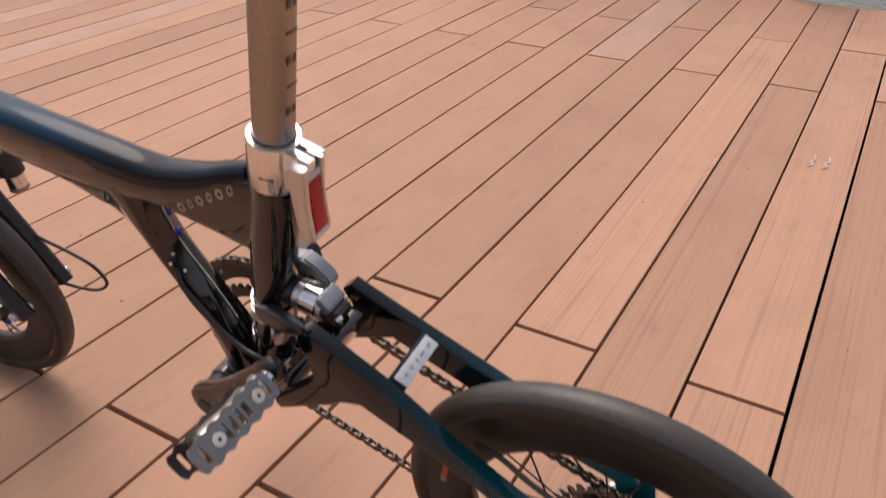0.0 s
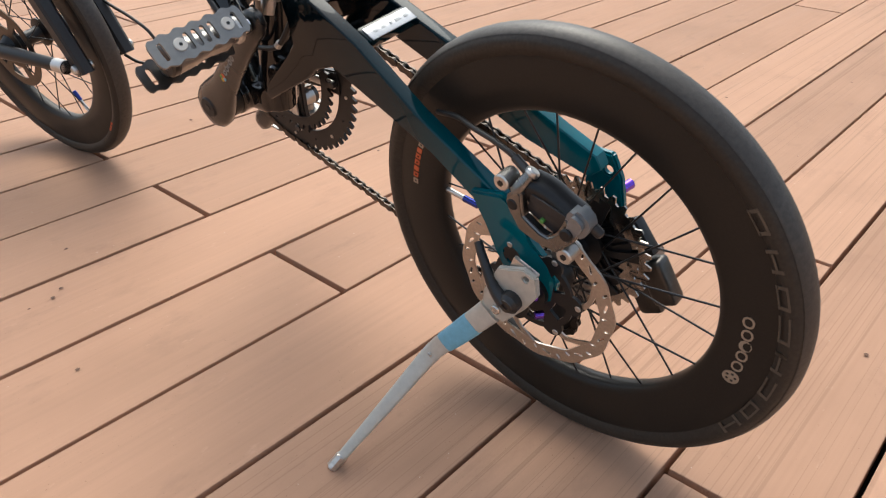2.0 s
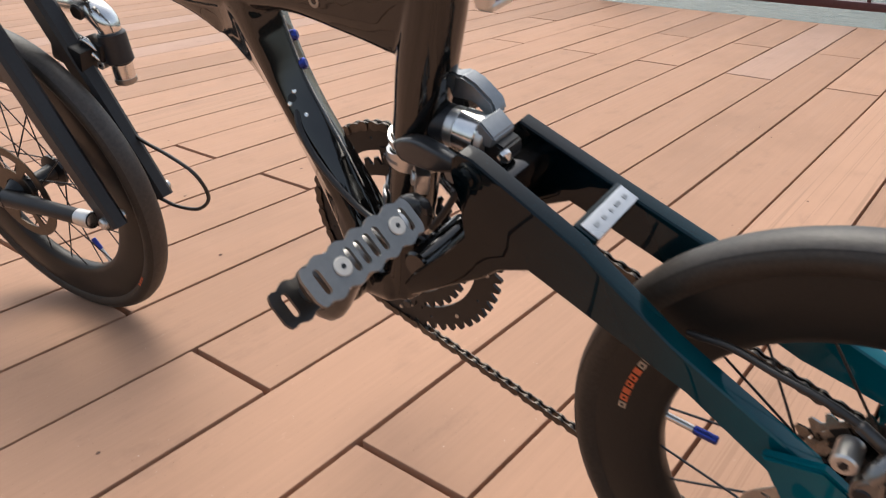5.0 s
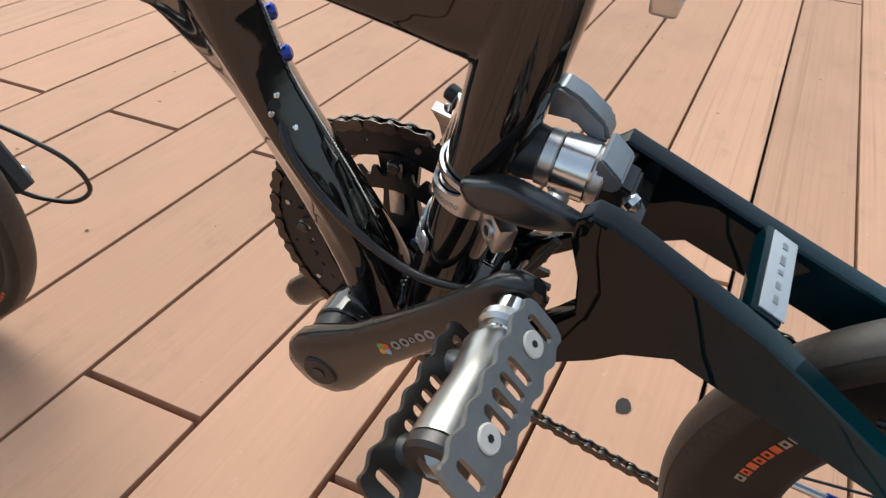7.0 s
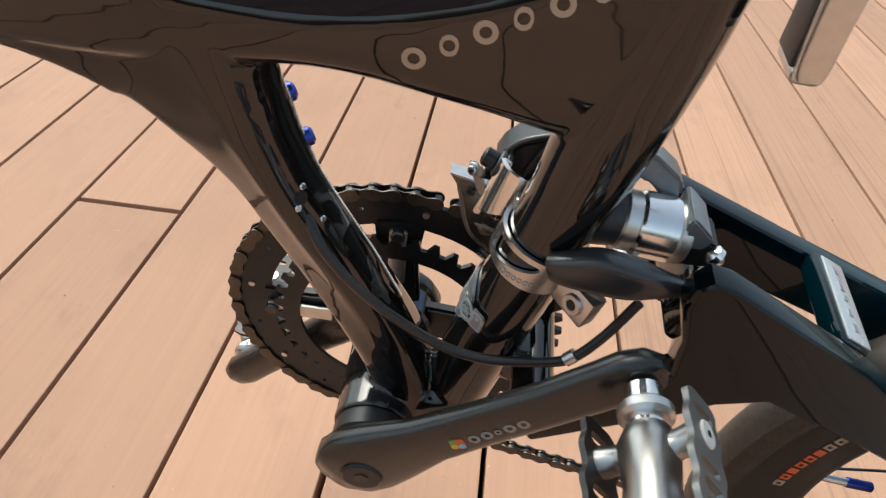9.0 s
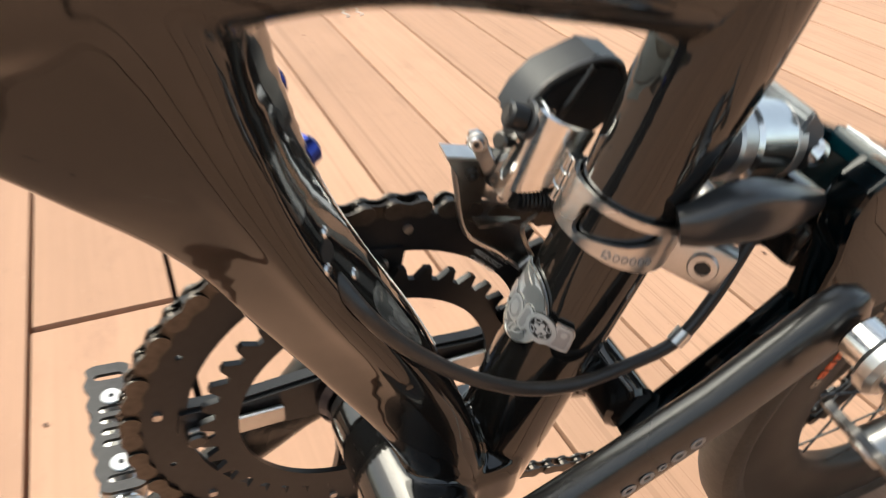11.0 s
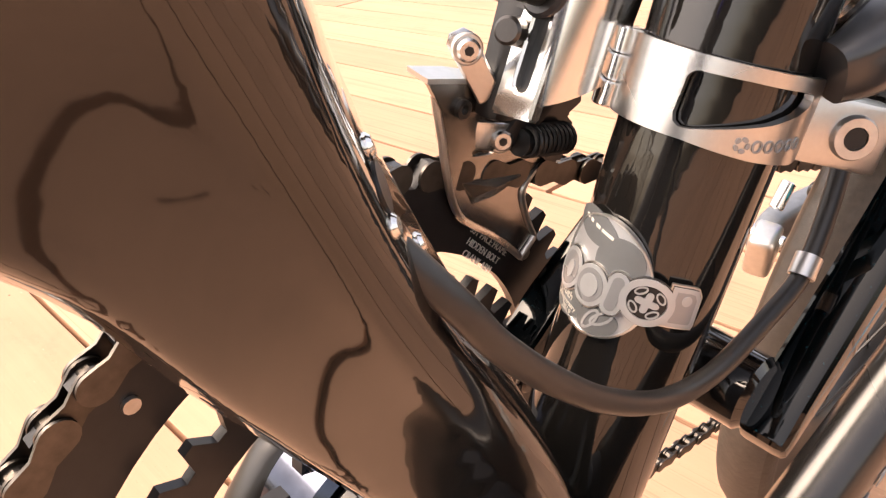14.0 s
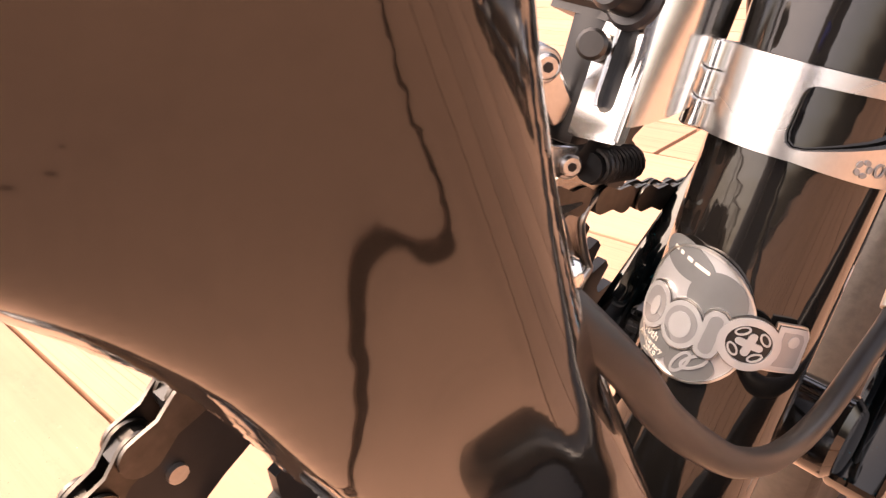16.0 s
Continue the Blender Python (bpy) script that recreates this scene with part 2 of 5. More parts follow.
CREAM = surface("silver_painted_stand", (0.50, 0.475, 0.42), 0.38, 0.15, grain=150, vary=0.08)
MAROON = surface("maroon_painted_steel", (0.085, 0.025, 0.024), 0.4, grain=80, vary=0.2)
WATERM, wnt, wp = nodes_of("pale_rippled_water")
wp.inputs["Base Color"].default_value = (0.16, 0.20, 0.19, 1)
wp.inputs["Roughness"].default_value = 0.12
wave, _ = noise_of(wnt, 3.0, 6, (1, 2.2, 1))
wb = wnt.nodes.new("ShaderNodeBump")
wb.inputs["Strength"].default_value, wb.inputs["Distance"].default_value = 0.9, 0.25
wnt.links.new(wave, wb.inputs["Height"])
wnt.links.new(wb.outputs["Normal"], wp.inputs["Normal"])


# ---------------------------------------------------------------- mesh helpers
def part(name, bm, material, parent=None, label="", m=None, smooth=True, angle=38):
    me = bpy.data.meshes.new(name)
    bmesh.ops.recalc_face_normals(bm, faces=bm.faces)
    bm.to_mesh(me)
    bm.free()
    if smooth:
        me.shade_smooth()
        me.set_sharp_from_angle(angle=radians(angle))
    me.materials.append(material)
    ob = new(name, me)
    if parent:
        ob.parent = parent
    if m is not None:
        ob.matrix_basis = m
    if label:
        ob["label"] = label
    return ob


def again(ob, m, parent=None):
    """One more object on the same mesh."""
    o = bpy.data.objects.new(ob.name.split(".")[0], ob.data)
    scene.collection.objects.link(o)
    o.parent = parent or ob.parent
    o.matrix_basis = m
    return o


def curve_points(pts, n=8):
    """Catmull-Rom through points of any width."""
    pts = [np.array(p, float) for p in pts]
    ext = [2 * pts[0] - pts[1], *pts, 2 * pts[-1] - pts[-2]]
    out = []
    for i in range(1, len(ext) - 2):
        a, b, c, d = ext[i - 1:i + 3]
        for k in range(n):
            t = k / n
            out.append(0.5 * (2 * b + (c - a) * t + (2 * a - 5 * b + 4 * c - d) * t * t + (3 * b - a - 3 * c + d) * t ** 3))
    out.append(pts[-1])
    return out


def skin(bm, rings, closed=False, caps=True):
    rows = [[bm.verts.new(tuple(p)) for p in ring] for ring in rings]
    n = len(rows[0])
    pairs = list(zip(rows, rows[1:])) + ([(rows[-1], rows[0])] if closed else [])
    for a, b in pairs:
        for i in range(n):
            bm.faces.new((a[i], a[(i + 1) % n], b[(i + 1) % n], b[i]))
    if caps and not closed:
        bm.faces.new(rows[0][::-1])
        bm.faces.new(rows[-1])
    return bm


def tube(pts, radius, seg=12, smooth=0, bm=None, closed=False):
    """A round tube along points; radius one number or one a point."""
    bm = bm or bmesh.new()
    radii = radius if isinstance(radius, (list, tuple)) else [radius] * len(pts)
    rows = [np.array([*p, r], float) for p, r in zip(pts, radii)]
    if smooth:
        rows = curve_points(rows, smooth)
    pos = [Vector(r[:3]) for r in rows]
    rings, side = [], None
    for i, p in enumerate(pos):
        if closed:
            d = (pos[(i + 1) % len(pos)] - pos[i - 1]).normalized()
        else:
            d = (pos[min(i + 1, len(pos) - 1)] - pos[max(i - 1, 0)]).normalized()
        if side is None:
            side = d.orthogonal().normalized()
        side = (side - d * side.dot(d)).normalized()
        up = d.cross(side)
        rings.append([p + float(rows[i][3]) * (math.cos(a) * side + math.sin(a) * up) for a in np.linspace(0, 2 * math.pi, seg, endpoint=False)])
    return skin(bm, rings, closed)


def loft(sections, seg=28, smooth=5, bm=None):
    """Sections (x, z, half thickness, half width, squareness, y) along the bicycle's plane; thickness lies across the run."""
    bm = bm or bmesh.new()
    rows = curve_points(sections, smooth)
    rings = []
    for i, r in enumerate(rows):
        a, b = rows[max(i - 1, 0)], rows[min(i + 1, len(rows) - 1)]
        d = Vector((b[0] - a[0], b[5] - a[5], b[1] - a[1])).normalized()
        side = Vector((0, 1, 0))
        side = (side - d * side.dot(d)).normalized()
        up = d.cross(side).normalized()
        ring = []
        for t in np.linspace(0, 2 * math.pi, seg, endpoint=False):
            c, s, e = math.cos(t), math.sin(t), 2.0 / r[4]
            ring.append(Vector((r[0], r[5], r[1])) + up * float(r[2] * math.copysign(abs(c) ** e, c)) + side * float(r[3] * math.copysign(abs(s) ** e, s)))
        rings.append(ring)
    return skin(bm, rings)


def keeled(sections, bm):
    """Sections (x, z, half depth, half width, squareness, keel): flat flanks that run in towards the front edge below a crease, and a ridged back."""
    rings = []
    rows = curve_points(sections, 5)
    for i, r in enumerate(rows):
        p, q = rows[max(i - 1, 0)], rows[min(i + 1, len(rows) - 1)]
        d = Vector((q[0] - p[0], 0, q[1] - p[1])).normalized()
        up = d.cross(Vector((0, 1, 0))).normalized()
        flank = []
        crown = min(1.0, max(0.0, r[5]) / 0.74)
        for c in (*np.linspace(-1, 0.8, 15), 0.84, 0.88, 0.92, 0.96, 1.0):
            wide = (1 - abs(c) ** r[4]) ** (1 / r[4]) * (1 - max(0.0, r[5]) * max(0.0, 0.35 - c) / 1.35)
            u = max(0.0, (c - 0.8) / 0.2)
            wide = wide if u == 0 else (1 - crown) * wide + crown * 0.97 * (1 - u ** 1.3)
            flank.append((float(r[2] * c + crown * (0.0105 * u - 0.0040 * max(0.0, -c))), float(r[3] * wide)))
        ring = [Vector((r[0], y, r[1])) + up * c for c, y in flank] + [Vector((r[0], -y, r[1])) + up * c for c, y in flank[-2:0:-1]]
        rings.append(ring)
    return skin(bm, rings)


def lathe(profile, seg=48, bm=None, closed=True):
    """Turns (radius, y) about the y axis. A closed profile makes a ring."""
    bm = bm or bmesh.new()
    rings = [[(r * math.cos(a), y, r * math.sin(a)) for r, y in profile] for a in np.linspace(0, 2 * math.pi, seg, endpoint=False)]
    rows = [[bm.verts.new(p) for p in ring] for ring in rings]
    n = len(profile)
    for i in range(seg):
        a, b = rows[i], rows[(i + 1) % seg]
        for k in range(n if closed else n - 1):
            bm.faces.new((a[k], a[(k + 1) % n], b[(k + 1) % n], b[k]))
    if not closed:
        bmesh.ops.remove_doubles(bm, verts=bm.verts, dist=1e-6)
    return bm


def box(sx, sy, sz, bevel=0.0, m=None, bm=None, seg=2):
    bm = bm or bmesh.new()
    made = bmesh.ops.create_cube(bm, size=1.0)["verts"]
    bmesh.ops.scale(bm, vec=(sx, sy, sz), verts=made)
    if bevel:
        edges = list({e for v in made for e in v.link_edges})
        made = bmesh.ops.bevel(bm, geom=edges, offset=bevel, segments=seg, profile=0.6, affect="EDGES")["verts"]
    if m is not None:
        bmesh.ops.transform(bm, matrix=m, verts=list({v for v in made if v.is_valid}))
    return bm


def rod(a, b, r, seg=16, bevel=0.0, bm=None):
    """A cylinder from a to b with softened ends."""
    a, b = Vector(a), Vector(b)
    d = (b - a).normalized()
    if not bevel:
        return tube([a, b], r, seg, bm=bm)
    return tube([a, a + d * bevel, b - d * bevel, b], [r - bevel, r, r, r - bevel], seg, bm=bm)


def plate(outline, holes=(), thick=0.003, bm=None, y=0.0):
    """A flat plate in the xz plane with holes, thick along y."""
    bm = bm or bmesh.new()
    first = len(bm.verts)
    edges = []
    for loop in (outline, *holes):
        vs = [bm.verts.new((p[0], y - thick / 2, p[1])) for p in loop]
        edges += [bm.edges.new((vs[i], vs[(i + 1) % len(vs)])) for i in range(len(vs))]
    made = bmesh.ops.triangle_fill(bm, use_beauty=True, use_dissolve=False, edges=edges)
    faces = [g for g in made["geom"] if isinstance(g, bmesh.types.BMFace)]
    ext = bmesh.ops.extrude_face_region(bm, geom=faces)
    vs = [g for g in ext["geom"] if isinstance(g, bmesh.types.BMVert)]
    bmesh.ops.translate(bm, vec=(0, thick, 0), verts=vs)
    return bm


def ring_of(r, n, x=0.0, z=0.0, start=0.0):
    return [(x + r * math.cos(start + 2 * math.pi * i / n), z + r * math.sin(start + 2 * math.pi * i / n)) for i in range(n)]


def slot(x, z, length, width, turn=0.0, n=5):
    """A rounded slot as an outline."""
    out = []
    for side in (1, -1):
        for k in range(n + 1):
            a = -math.pi / 2 + math.pi * k / n + (0 if side == 1 else math.pi)
            out.append((side * (length - width) / 2 + width / 2 * math.cos(a), width / 2 * math.sin(a)))
    c, s = math.cos(turn), math.sin(turn)
    return [(x + c * p - s * q, z + s * p + c * q) for p, q in out]


def toothed(count, tip, root, n=1):
    out = []
    for i in range(count):
        a = 2 * math.pi * i / count
        w = 2 * math.pi / count
        for f, r in ((-0.36, root), (-0.13, tip), (0.13, tip), (0.36, root)):
            out.append((r * math.cos(a + f * w), r * math.sin(a + f * w)))
    return out


def arc_window(r0, r1, a0, a1, n=8):
    """A window between two radii and two angles with cut corners."""
    out = [(r1 * math.cos(a), r1 * math.sin(a)) for a in np.linspace(a0, a1, n)]
    out += [(r0 * math.cos(a), r0 * math.sin(a)) for a in np.linspace(a1, a0, n)]
    return out


def melt(ob, voxel=0.0025, rounds=6):
    """Runs the lofted pieces of a part into one another."""
    r = ob.modifiers.new("melt", "REMESH")
    r.mode, r.voxel_size, r.use_smooth_shade = "VOXEL", voxel, True
    s = ob.modifiers.new("ease", "SMOOTH")
    s.iterations, s.factor = rounds, 0.5
    return ob


def at(x, y, z, rx=0, ry=0, rz=0):
    return pose(x, y, z, rx, ry, rz)


# ---------------------------------------------------------------- deck
PITCH, GAP, EDGE = 0.1573, 0.0058, 3.30
deck = tagged(new("deck_floor"), "brown composite plank deck with dark gaps between boards", "deck", kind="structure")
# Added sheet below the boards, so that the gaps look deep in shade.
base_bm = box(16, 8.2, 0.06, 0, at(-2.0, -0.80, -0.16))
gap_shade_sheet = tagged(part("ground", base_bm, JOIST, smooth=False), "added near-black sheet under the deck boards, shade for the gaps", "ground", kind="structure")

boards = {}


def board_mesh(length, material):
    key = (round(length, 3), material.name)
    if key not in boards:
        bm = box(PITCH - GAP, length - 0.0095, 0.034, 0.0014, at(0, 0, -0.017), seg=2)
        bmesh.ops.recalc_face_normals(bm, faces=bm.faces)
        me = bpy.data.meshes.new("board")
        bm.to_mesh(me)
        bm.free()
        me.materials.append(material)
        boards[key] = me
    return boards[key]


LENGTH = 2.10
rng = random.Random(5)
for k in range(-26, 36):
    xc = 0.105 - PITCH * (k + 0.5)
    start = (0.522 if k % 2 == 0 else 0.003) - 2 * LENGTH
    y = start
    edge = -3.60
    row = 0
    while y < EDGE - 0.01:
        top = min(y + LENGTH, EDGE)
        y = max(y, edge)
        pick = rng.random()
        mat = WOOD_LINED if xc > -0.25 or pick < 0.08 else WOOD
        if (k == 5 and y > 2.0) or (k in (17, 20) and y > 0 and pick > 0.3):
            mat = WOOD_PALE
        ob = bpy.data.objects.new("board", board_mesh(top - y, mat))
        scene.collection.objects.link(ob)
        ob.parent = deck
        ob.matrix_basis = at(xc + rng.uniform(-0.0008, 0.0008), (y + top) / 2, rng.uniform(-0.0006, 0.0006))
        y = top
        row += 1
for k in range(9):
    jb = box(16, 0.05, 0.06, 0.002, at(-2.0, -3.2 + 0.8 * k, -0.0645))
    part("joist", jb, JOIST, deck, smooth=False)
fascia = part("fascia_board", box(16, 0.03, 0.14, 0.003, at(-2.0, EDGE + 0.018, -0.075)), WOOD, deck)

# dark knots, stains and a scratch on the boards
rng = random.Random(11)
spots = [(-0.743, -0.196), (-0.633, -0.299), (-0.524, -0.162), (-0.650, -0.249), (-0.636, -0.267), (-1.259, 0.596), (-0.286, 0.230), (-0.075, 0.883), (-0.901, 0.306), (-0.31, 1.10), (-0.55, 0.93)]
spots += [(rng.uniform(-1.9, 0.8), rng.uniform(-0.5, 2.6)) for _ in range(46)]
SPOT = surface("dark_knot", (0.12, 0.058, 0.036), 0.8, grain=300, vary=0.3)
for i, (x, y) in enumerate(spots):
    r = rng.uniform(0.0010, 0.0024) if i != 6 else 0.008
    pts = [(x + r * (1 + 0.4 * rng.random()) * math.cos(a), y + 1.3 * r * (1 + 0.4 * rng.random()) * math.sin(a)) for a in np.linspace(0, 2 * math.pi, 9, endpoint=False)]
    bm = bmesh.new()
    bm.faces.new([bm.verts.new((p[0], p[1], 0.0012)) for p in pts])
    part("stain", bm, SPOT if i != 6 else JOIST, deck, smooth=False)
for x in (-0.004, 0.030):
    line_pts = [(x, 1.500, 0.0016), (x + 0.010, 1.518, 0.0016), (x + 0.003, 1.534, 0.0016), (x + 0.012, 1.552, 0.0016), (x + 0.008, 1.580, 0.0016)]
    part("scratch", tube(line_pts, 0.0019, 6, 5), WHITE, deck, "white scratch")

water = tagged(part("water", box(400, 300, 0.2, 0, at(0, EDGE + 150.2, -1.6)), WATERM, smooth=False), "pale rippled water beyond the deck edge", "water", kind="structure")

# railing along the deck's edge
railing = tagged(new("railing"), "maroon painted steel railing along the deck edge", "railing")
railing.matrix_basis = at(0, EDGE + 0.10, 0)
part("bottom_rail", box(14, 0.04, 0.035, 0.004, at(-2.0, 0, 0.075)), MAROON, railing)
part("top_rail", box(14, 0.06, 0.045, 0.008, at(-2.0, 0, 1.05)), MAROON, railing)
first = None
for i in range(96):
    m = at(-8.8 + 0.145 * i, 0, 0.56)
    if first is None:
        first = part("baluster", box(0.016, 0.016, 0.94, 0.002), MAROON, railing, m=m)
    else:
        again(first, m)
first = None
for i in range(8):
    m = at(-8.4 + 1.62 * i, 0, 0.53)
    if first is None:
        first = part("post", box(0.06, 0.06, 1.06, 0.004), MAROON, railing, m=m)
    else:
        again(first, m)

# ---------------------------------------------------------------- bicycle
bike = tagged(new("bicycle"), "black and teal folding bicycle leaning on its kickstand", "bicycle")
bike.matrix_basis = pose(-0.0151, 0.0102, 0, 9.68, 0, 0.68) @ Matrix.Translation((0.0065, 0, -0.002))
BB = (-0.4422, 0.2872)
TR, TY = 0.0207, -0.002  # seat tube: radius, and its place off the middle plane
RY = 0.0530  # plane of the large chainring
HUB = (-0.0065, 0.2216)


def seat_x(z):
    return -0.3640 + (z - 0.412) * 0.270


# main frame
bm = loft([(-0.86, 0.582, 0.029, 0.024, 2.6, 0), (-0.78, 0.562, 0.029, 0.023, 2.7, 0), (-0.705, 0.550, 0.029, 0.022, 2.8, 0), (-0.62, 0.5395, 0.0285, 0.022, 2.8, 0), (-0.545, 0.533, 0.024, 0.0215, 2.8, 0),
           (-0.47, 0.5325, 0.0175, 0.020, 2.8, 0), (-0.41, 0.532, 0.0275, 0.0185, 3.4, 0), (-0.366, 0.5345, 0.0410, 0.0178, 3.6, 0), (-0.33, 0.537, 0.047, 0.0178, 3.0, 0)])
keeled([(-0.640, 0.540, 0.024, 0.021, 3.0, 0.0), (-0.585, 0.532, 0.030, 0.0212, 5.0, 0.3), (-0.5420, 0.5160, 0.0378, 0.0208, 8.0, 0.65), (-0.5198, 0.4818, 0.0262, 0.0205, 8.0, 0.78), (-0.5017, 0.4494, 0.0168, 0.0205, 8.0, 0.78), (-0.4864, 0.4194, 0.0154, 0.0205, 8.0, 0.74),
        (-0.4638, 0.3800, 0.0158, 0.0208, 6.0, 0.55), (-0.441, 0.338, 0.0165, 0.0230, 4.0, 0.2), (-0.426, 0.300, 0.018, 0.026, 2.6, 0.0), (-0.420, 0.280, 0.018, 0.026, 2.2, 0.0)], bm)
loft([(seat_x(0.575), 0.575, 0.0195, 0.0192, 2.0, 0), (seat_x(0.54), 0.54, 0.0225, 0.0200, 2.2, 0), (seat_x(0.49), 0.49, 0.0226, 0.0204, 2.2, TY), (seat_x(0.45), 0.45, TR, TR, 2.1, TY),
      (seat_x(0.42), 0.42, TR, TR, 2.0, TY), (seat_x(0.36), 0.36, TR, TR, 2.0, TY), (seat_x(0.31), 0.31, TR, TR, 2.0, TY), (seat_x(0.275), 0.275, TR, TR, 2.0, TY)], bm=bm)
rod((BB[0], -0.036, BB[1]), (BB[0], 0.034, BB[1]), 0.0235, 32, bm=bm)
box(0.05, 0.052, 0.034, 0.008, at(-0.418, 0, 0.286), bm=bm)
frame_ob = melt(part("main_frame", bm, GLOSS, bike, "black gloss lacquered monocoque frame"), 0.0015, 5)

# teal upper skin of the top tube, with the sky's blue reflection put into its paint
bm = loft([(-0.86, 0.602, 0.0130, 0.0208, 3.0, 0), (-0.78, 0.5815, 0.0130, 0.0204, 3.0, 0), (-0.705, 0.5700, 0.0135, 0.0198, 3.0, 0), (-0.62, 0.5595, 0.0142, 0.0196, 3.0, 0), (-0.545, 0.5515, 0.0140, 0.0192, 3.0, 0),
           (-0.47, 0.5465, 0.0130, 0.0182, 2.8, 0), (-0.41, 0.5550, 0.0140, 0.0162, 2.6, 0), (-0.368, 0.5680, 0.0140, 0.0140, 2.4, 0), (-0.340, 0.5790, 0.0110, 0.012, 2.2, 0)])
part("top_tube_ridge", bm, TOPPAINT, frame_ob, "teal fading to black lacquer, its blue raised for the reflected sky")
bm = rod((-0.855, 0, 0.53), (-0.872, 0, 0.66), 0.026, 32, 0.003)
part("head_tube", bm, GLOSS, frame_ob)

# swingarm: two flat-sided blades and a cross box at the pivot
LEFT = [(-0.295, 0.446), (-0.288, 0.452), (-0.278, 0.4495), (-0.200, 0.404), (-0.135, 0.3525), (-0.0425, 0.2950), (-0.034, 0.282), (-0.052, 0.262), (-0.0685, 0.279), (-0.123, 0.3175), (-0.190, 0.3505), (-0.238, 0.3735), (-0.262, 0.3655),
        (-0.276, 0.354), (-0.350, 0.3105), (-0.356, 0.320), (-0.346, 0.333), (-0.302, 0.373), (-0.2905, 0.386), (-0.2915, 0.412), (-0.297, 0.434)]
RIGHT = [(-0.302, 0.432), (-0.290, 0.442), (-0.2132, 0.4075), (-0.1461, 0.3785), (-0.068, 0.3435), (0.000, 0.3125), (0.006, 0.300), (-0.008, 0.288), (-0.075, 0.307), (-0.178, 0.354), (-0.250, 0.384), (-0.300, 0.362),
         (-0.372, 0.311), (-0.378, 0.322), (-0.364, 0.334), (-0.304, 0.374), (-0.2915, 0.392), (-0.2925, 0.412)]
bm = plate(LEFT, (), 0.016, y=-0.039)
plate(RIGHT, (), 0.015, y=0.0385, bm=bm)
bmesh.ops.bevel(bm, geom=[e for e in bm.edges if len(e.link_faces) == 2 and e.calc_face_angle(0) > 1.2], offset=0.0032, segments=3, profile=0.6, affect="EDGES")
swing = part("swingarm", bm, PAINT, bike, "black lacquer fading to metallic teal at the dropouts", angle=28)
part("pivot_boss", rod((-0.352, -0.034, 0.331), (-0.352, 0.034, 0.331), 0.0125, 28, 0.002), GLOSS, swing, "black pivot tube")
part("pivot_lug", box(0.030, 0.030, 0.026, 0.006, at(-0.366, 0, 0.333, 0, 20, 0), seg=3), GLOSS, swing)
part("swing_yoke", box(0.016, 0.064, 0.030, 0.004, at(-0.283, 0, 0.408, 0, 20, 0)), GLOSS, swing, "black cross piece")


# wheels
def slim(r):
    """Squeezes the band between rim edge and tread to its true depth."""
    return 0.1458 + (r - 0.1455) * 0.9


def wheel(name, label, where, steer=0.0, rear=True):
    """A deep carbon rim with tyre, hub, spokes and valve, its axle along y."""
    prof = [(0.1455, 0.0), (0.1462, -0.005), (0.1485, -0.0085), (0.155, -0.0112), (0.175, -0.0135), (0.196, -0.0135), (0.2035, -0.0125), (0.2035, -0.0100), (0.199, -0.0090),
            (0.199, 0.0090), (0.2035, 0.0100), (0.2035, 0.0125), (0.196, 0.0135), (0.175, 0.0135), (0.155, 0.0112), (0.1485, 0.0085), (0.1462, 0.005)]
    prof = [(slim(r), y) for r, y in prof]
    w = part(name, lathe(prof, 96), CARBON, bike, label, m=where)
    tyre = [(0.2010, -0.0118), (0.2049, -0.0142), (0.2096, -0.0166), (0.2142, -0.0170), (0.2189, -0.0152), (0.2232, -0.0115), (0.2263, -0.0062), (0.2275, 0.0),
            (0.2263, 0.0062), (0.2232, 0.0115), (0.2189, 0.0152), (0.2142, 0.0170), (0.2096, 0.0166), (0.2049, 0.0142), (0.2010, 0.0118), (0.2025, 0.0)]
    tyre = [(slim(r), y) for r, y in tyre]
    part("tyre", lathe(tyre, 112), RUBBER, w, "black slick tyre with a dusty tread", angle=60)
    tread = [(0.2220, -0.0131), (0.2234, -0.0118), (0.2266, -0.0064), (0.2278, 0.0), (0.2266, 0.0064), (0.2234, 0.0118), (0.2220, 0.0131), (0.2213, 0.0)]
    tread = [(slim(r), y) for r, y in tread]
    part("tread", lathe(tread, 112), TREAD, w, "greyish worn tread", angle=60)
    hub = [(0.0, -0.062), (0.009, -0.062), (0.010, -0.056), (0.016, -0.045), (0.024, -0.034), (0.0245, -0.028), (0.013, -0.022), (0.0115, 0.0), (0.013, 0.014), (0.024, 0.017), (0.024, 0.021), (0.012, 0.024), (0.010, 0.055), (0.0, 0.055)]
    part("hub", lathe(hub, 32, closed=False), BLACK, w)
    spokes = None
    for i in range(24):
        left = i % 2 == 0
        a = 2 * math.pi * i / 24 + 0.08
        lead = 0.75 * (1 if (i // 2) % 2 == 0 else -1)
        p = (0.023 * math.cos(a + lead), (-0.031 if left else 0.019), 0.023 * math.sin(a + lead))
        q = (0.1475 * math.cos(a), (-0.002 if left else 0.002), 0.1475 * math.sin(a))
        bm_s = tube([p, q], [0.00105, 0.00095], 6)
        part("spoke", bm_s, BLACK, w)
    av = radians(172 if rear else -59)
    c, s = math.cos(av), math.sin(av)
    bm_v = rod((0.147 * c, 0, 0.147 * s), (0.124 * c, 0, 0.124 * s), 0.0028, 12)
    part("valve", bm_v, SATIN, w, "silver valve stem")
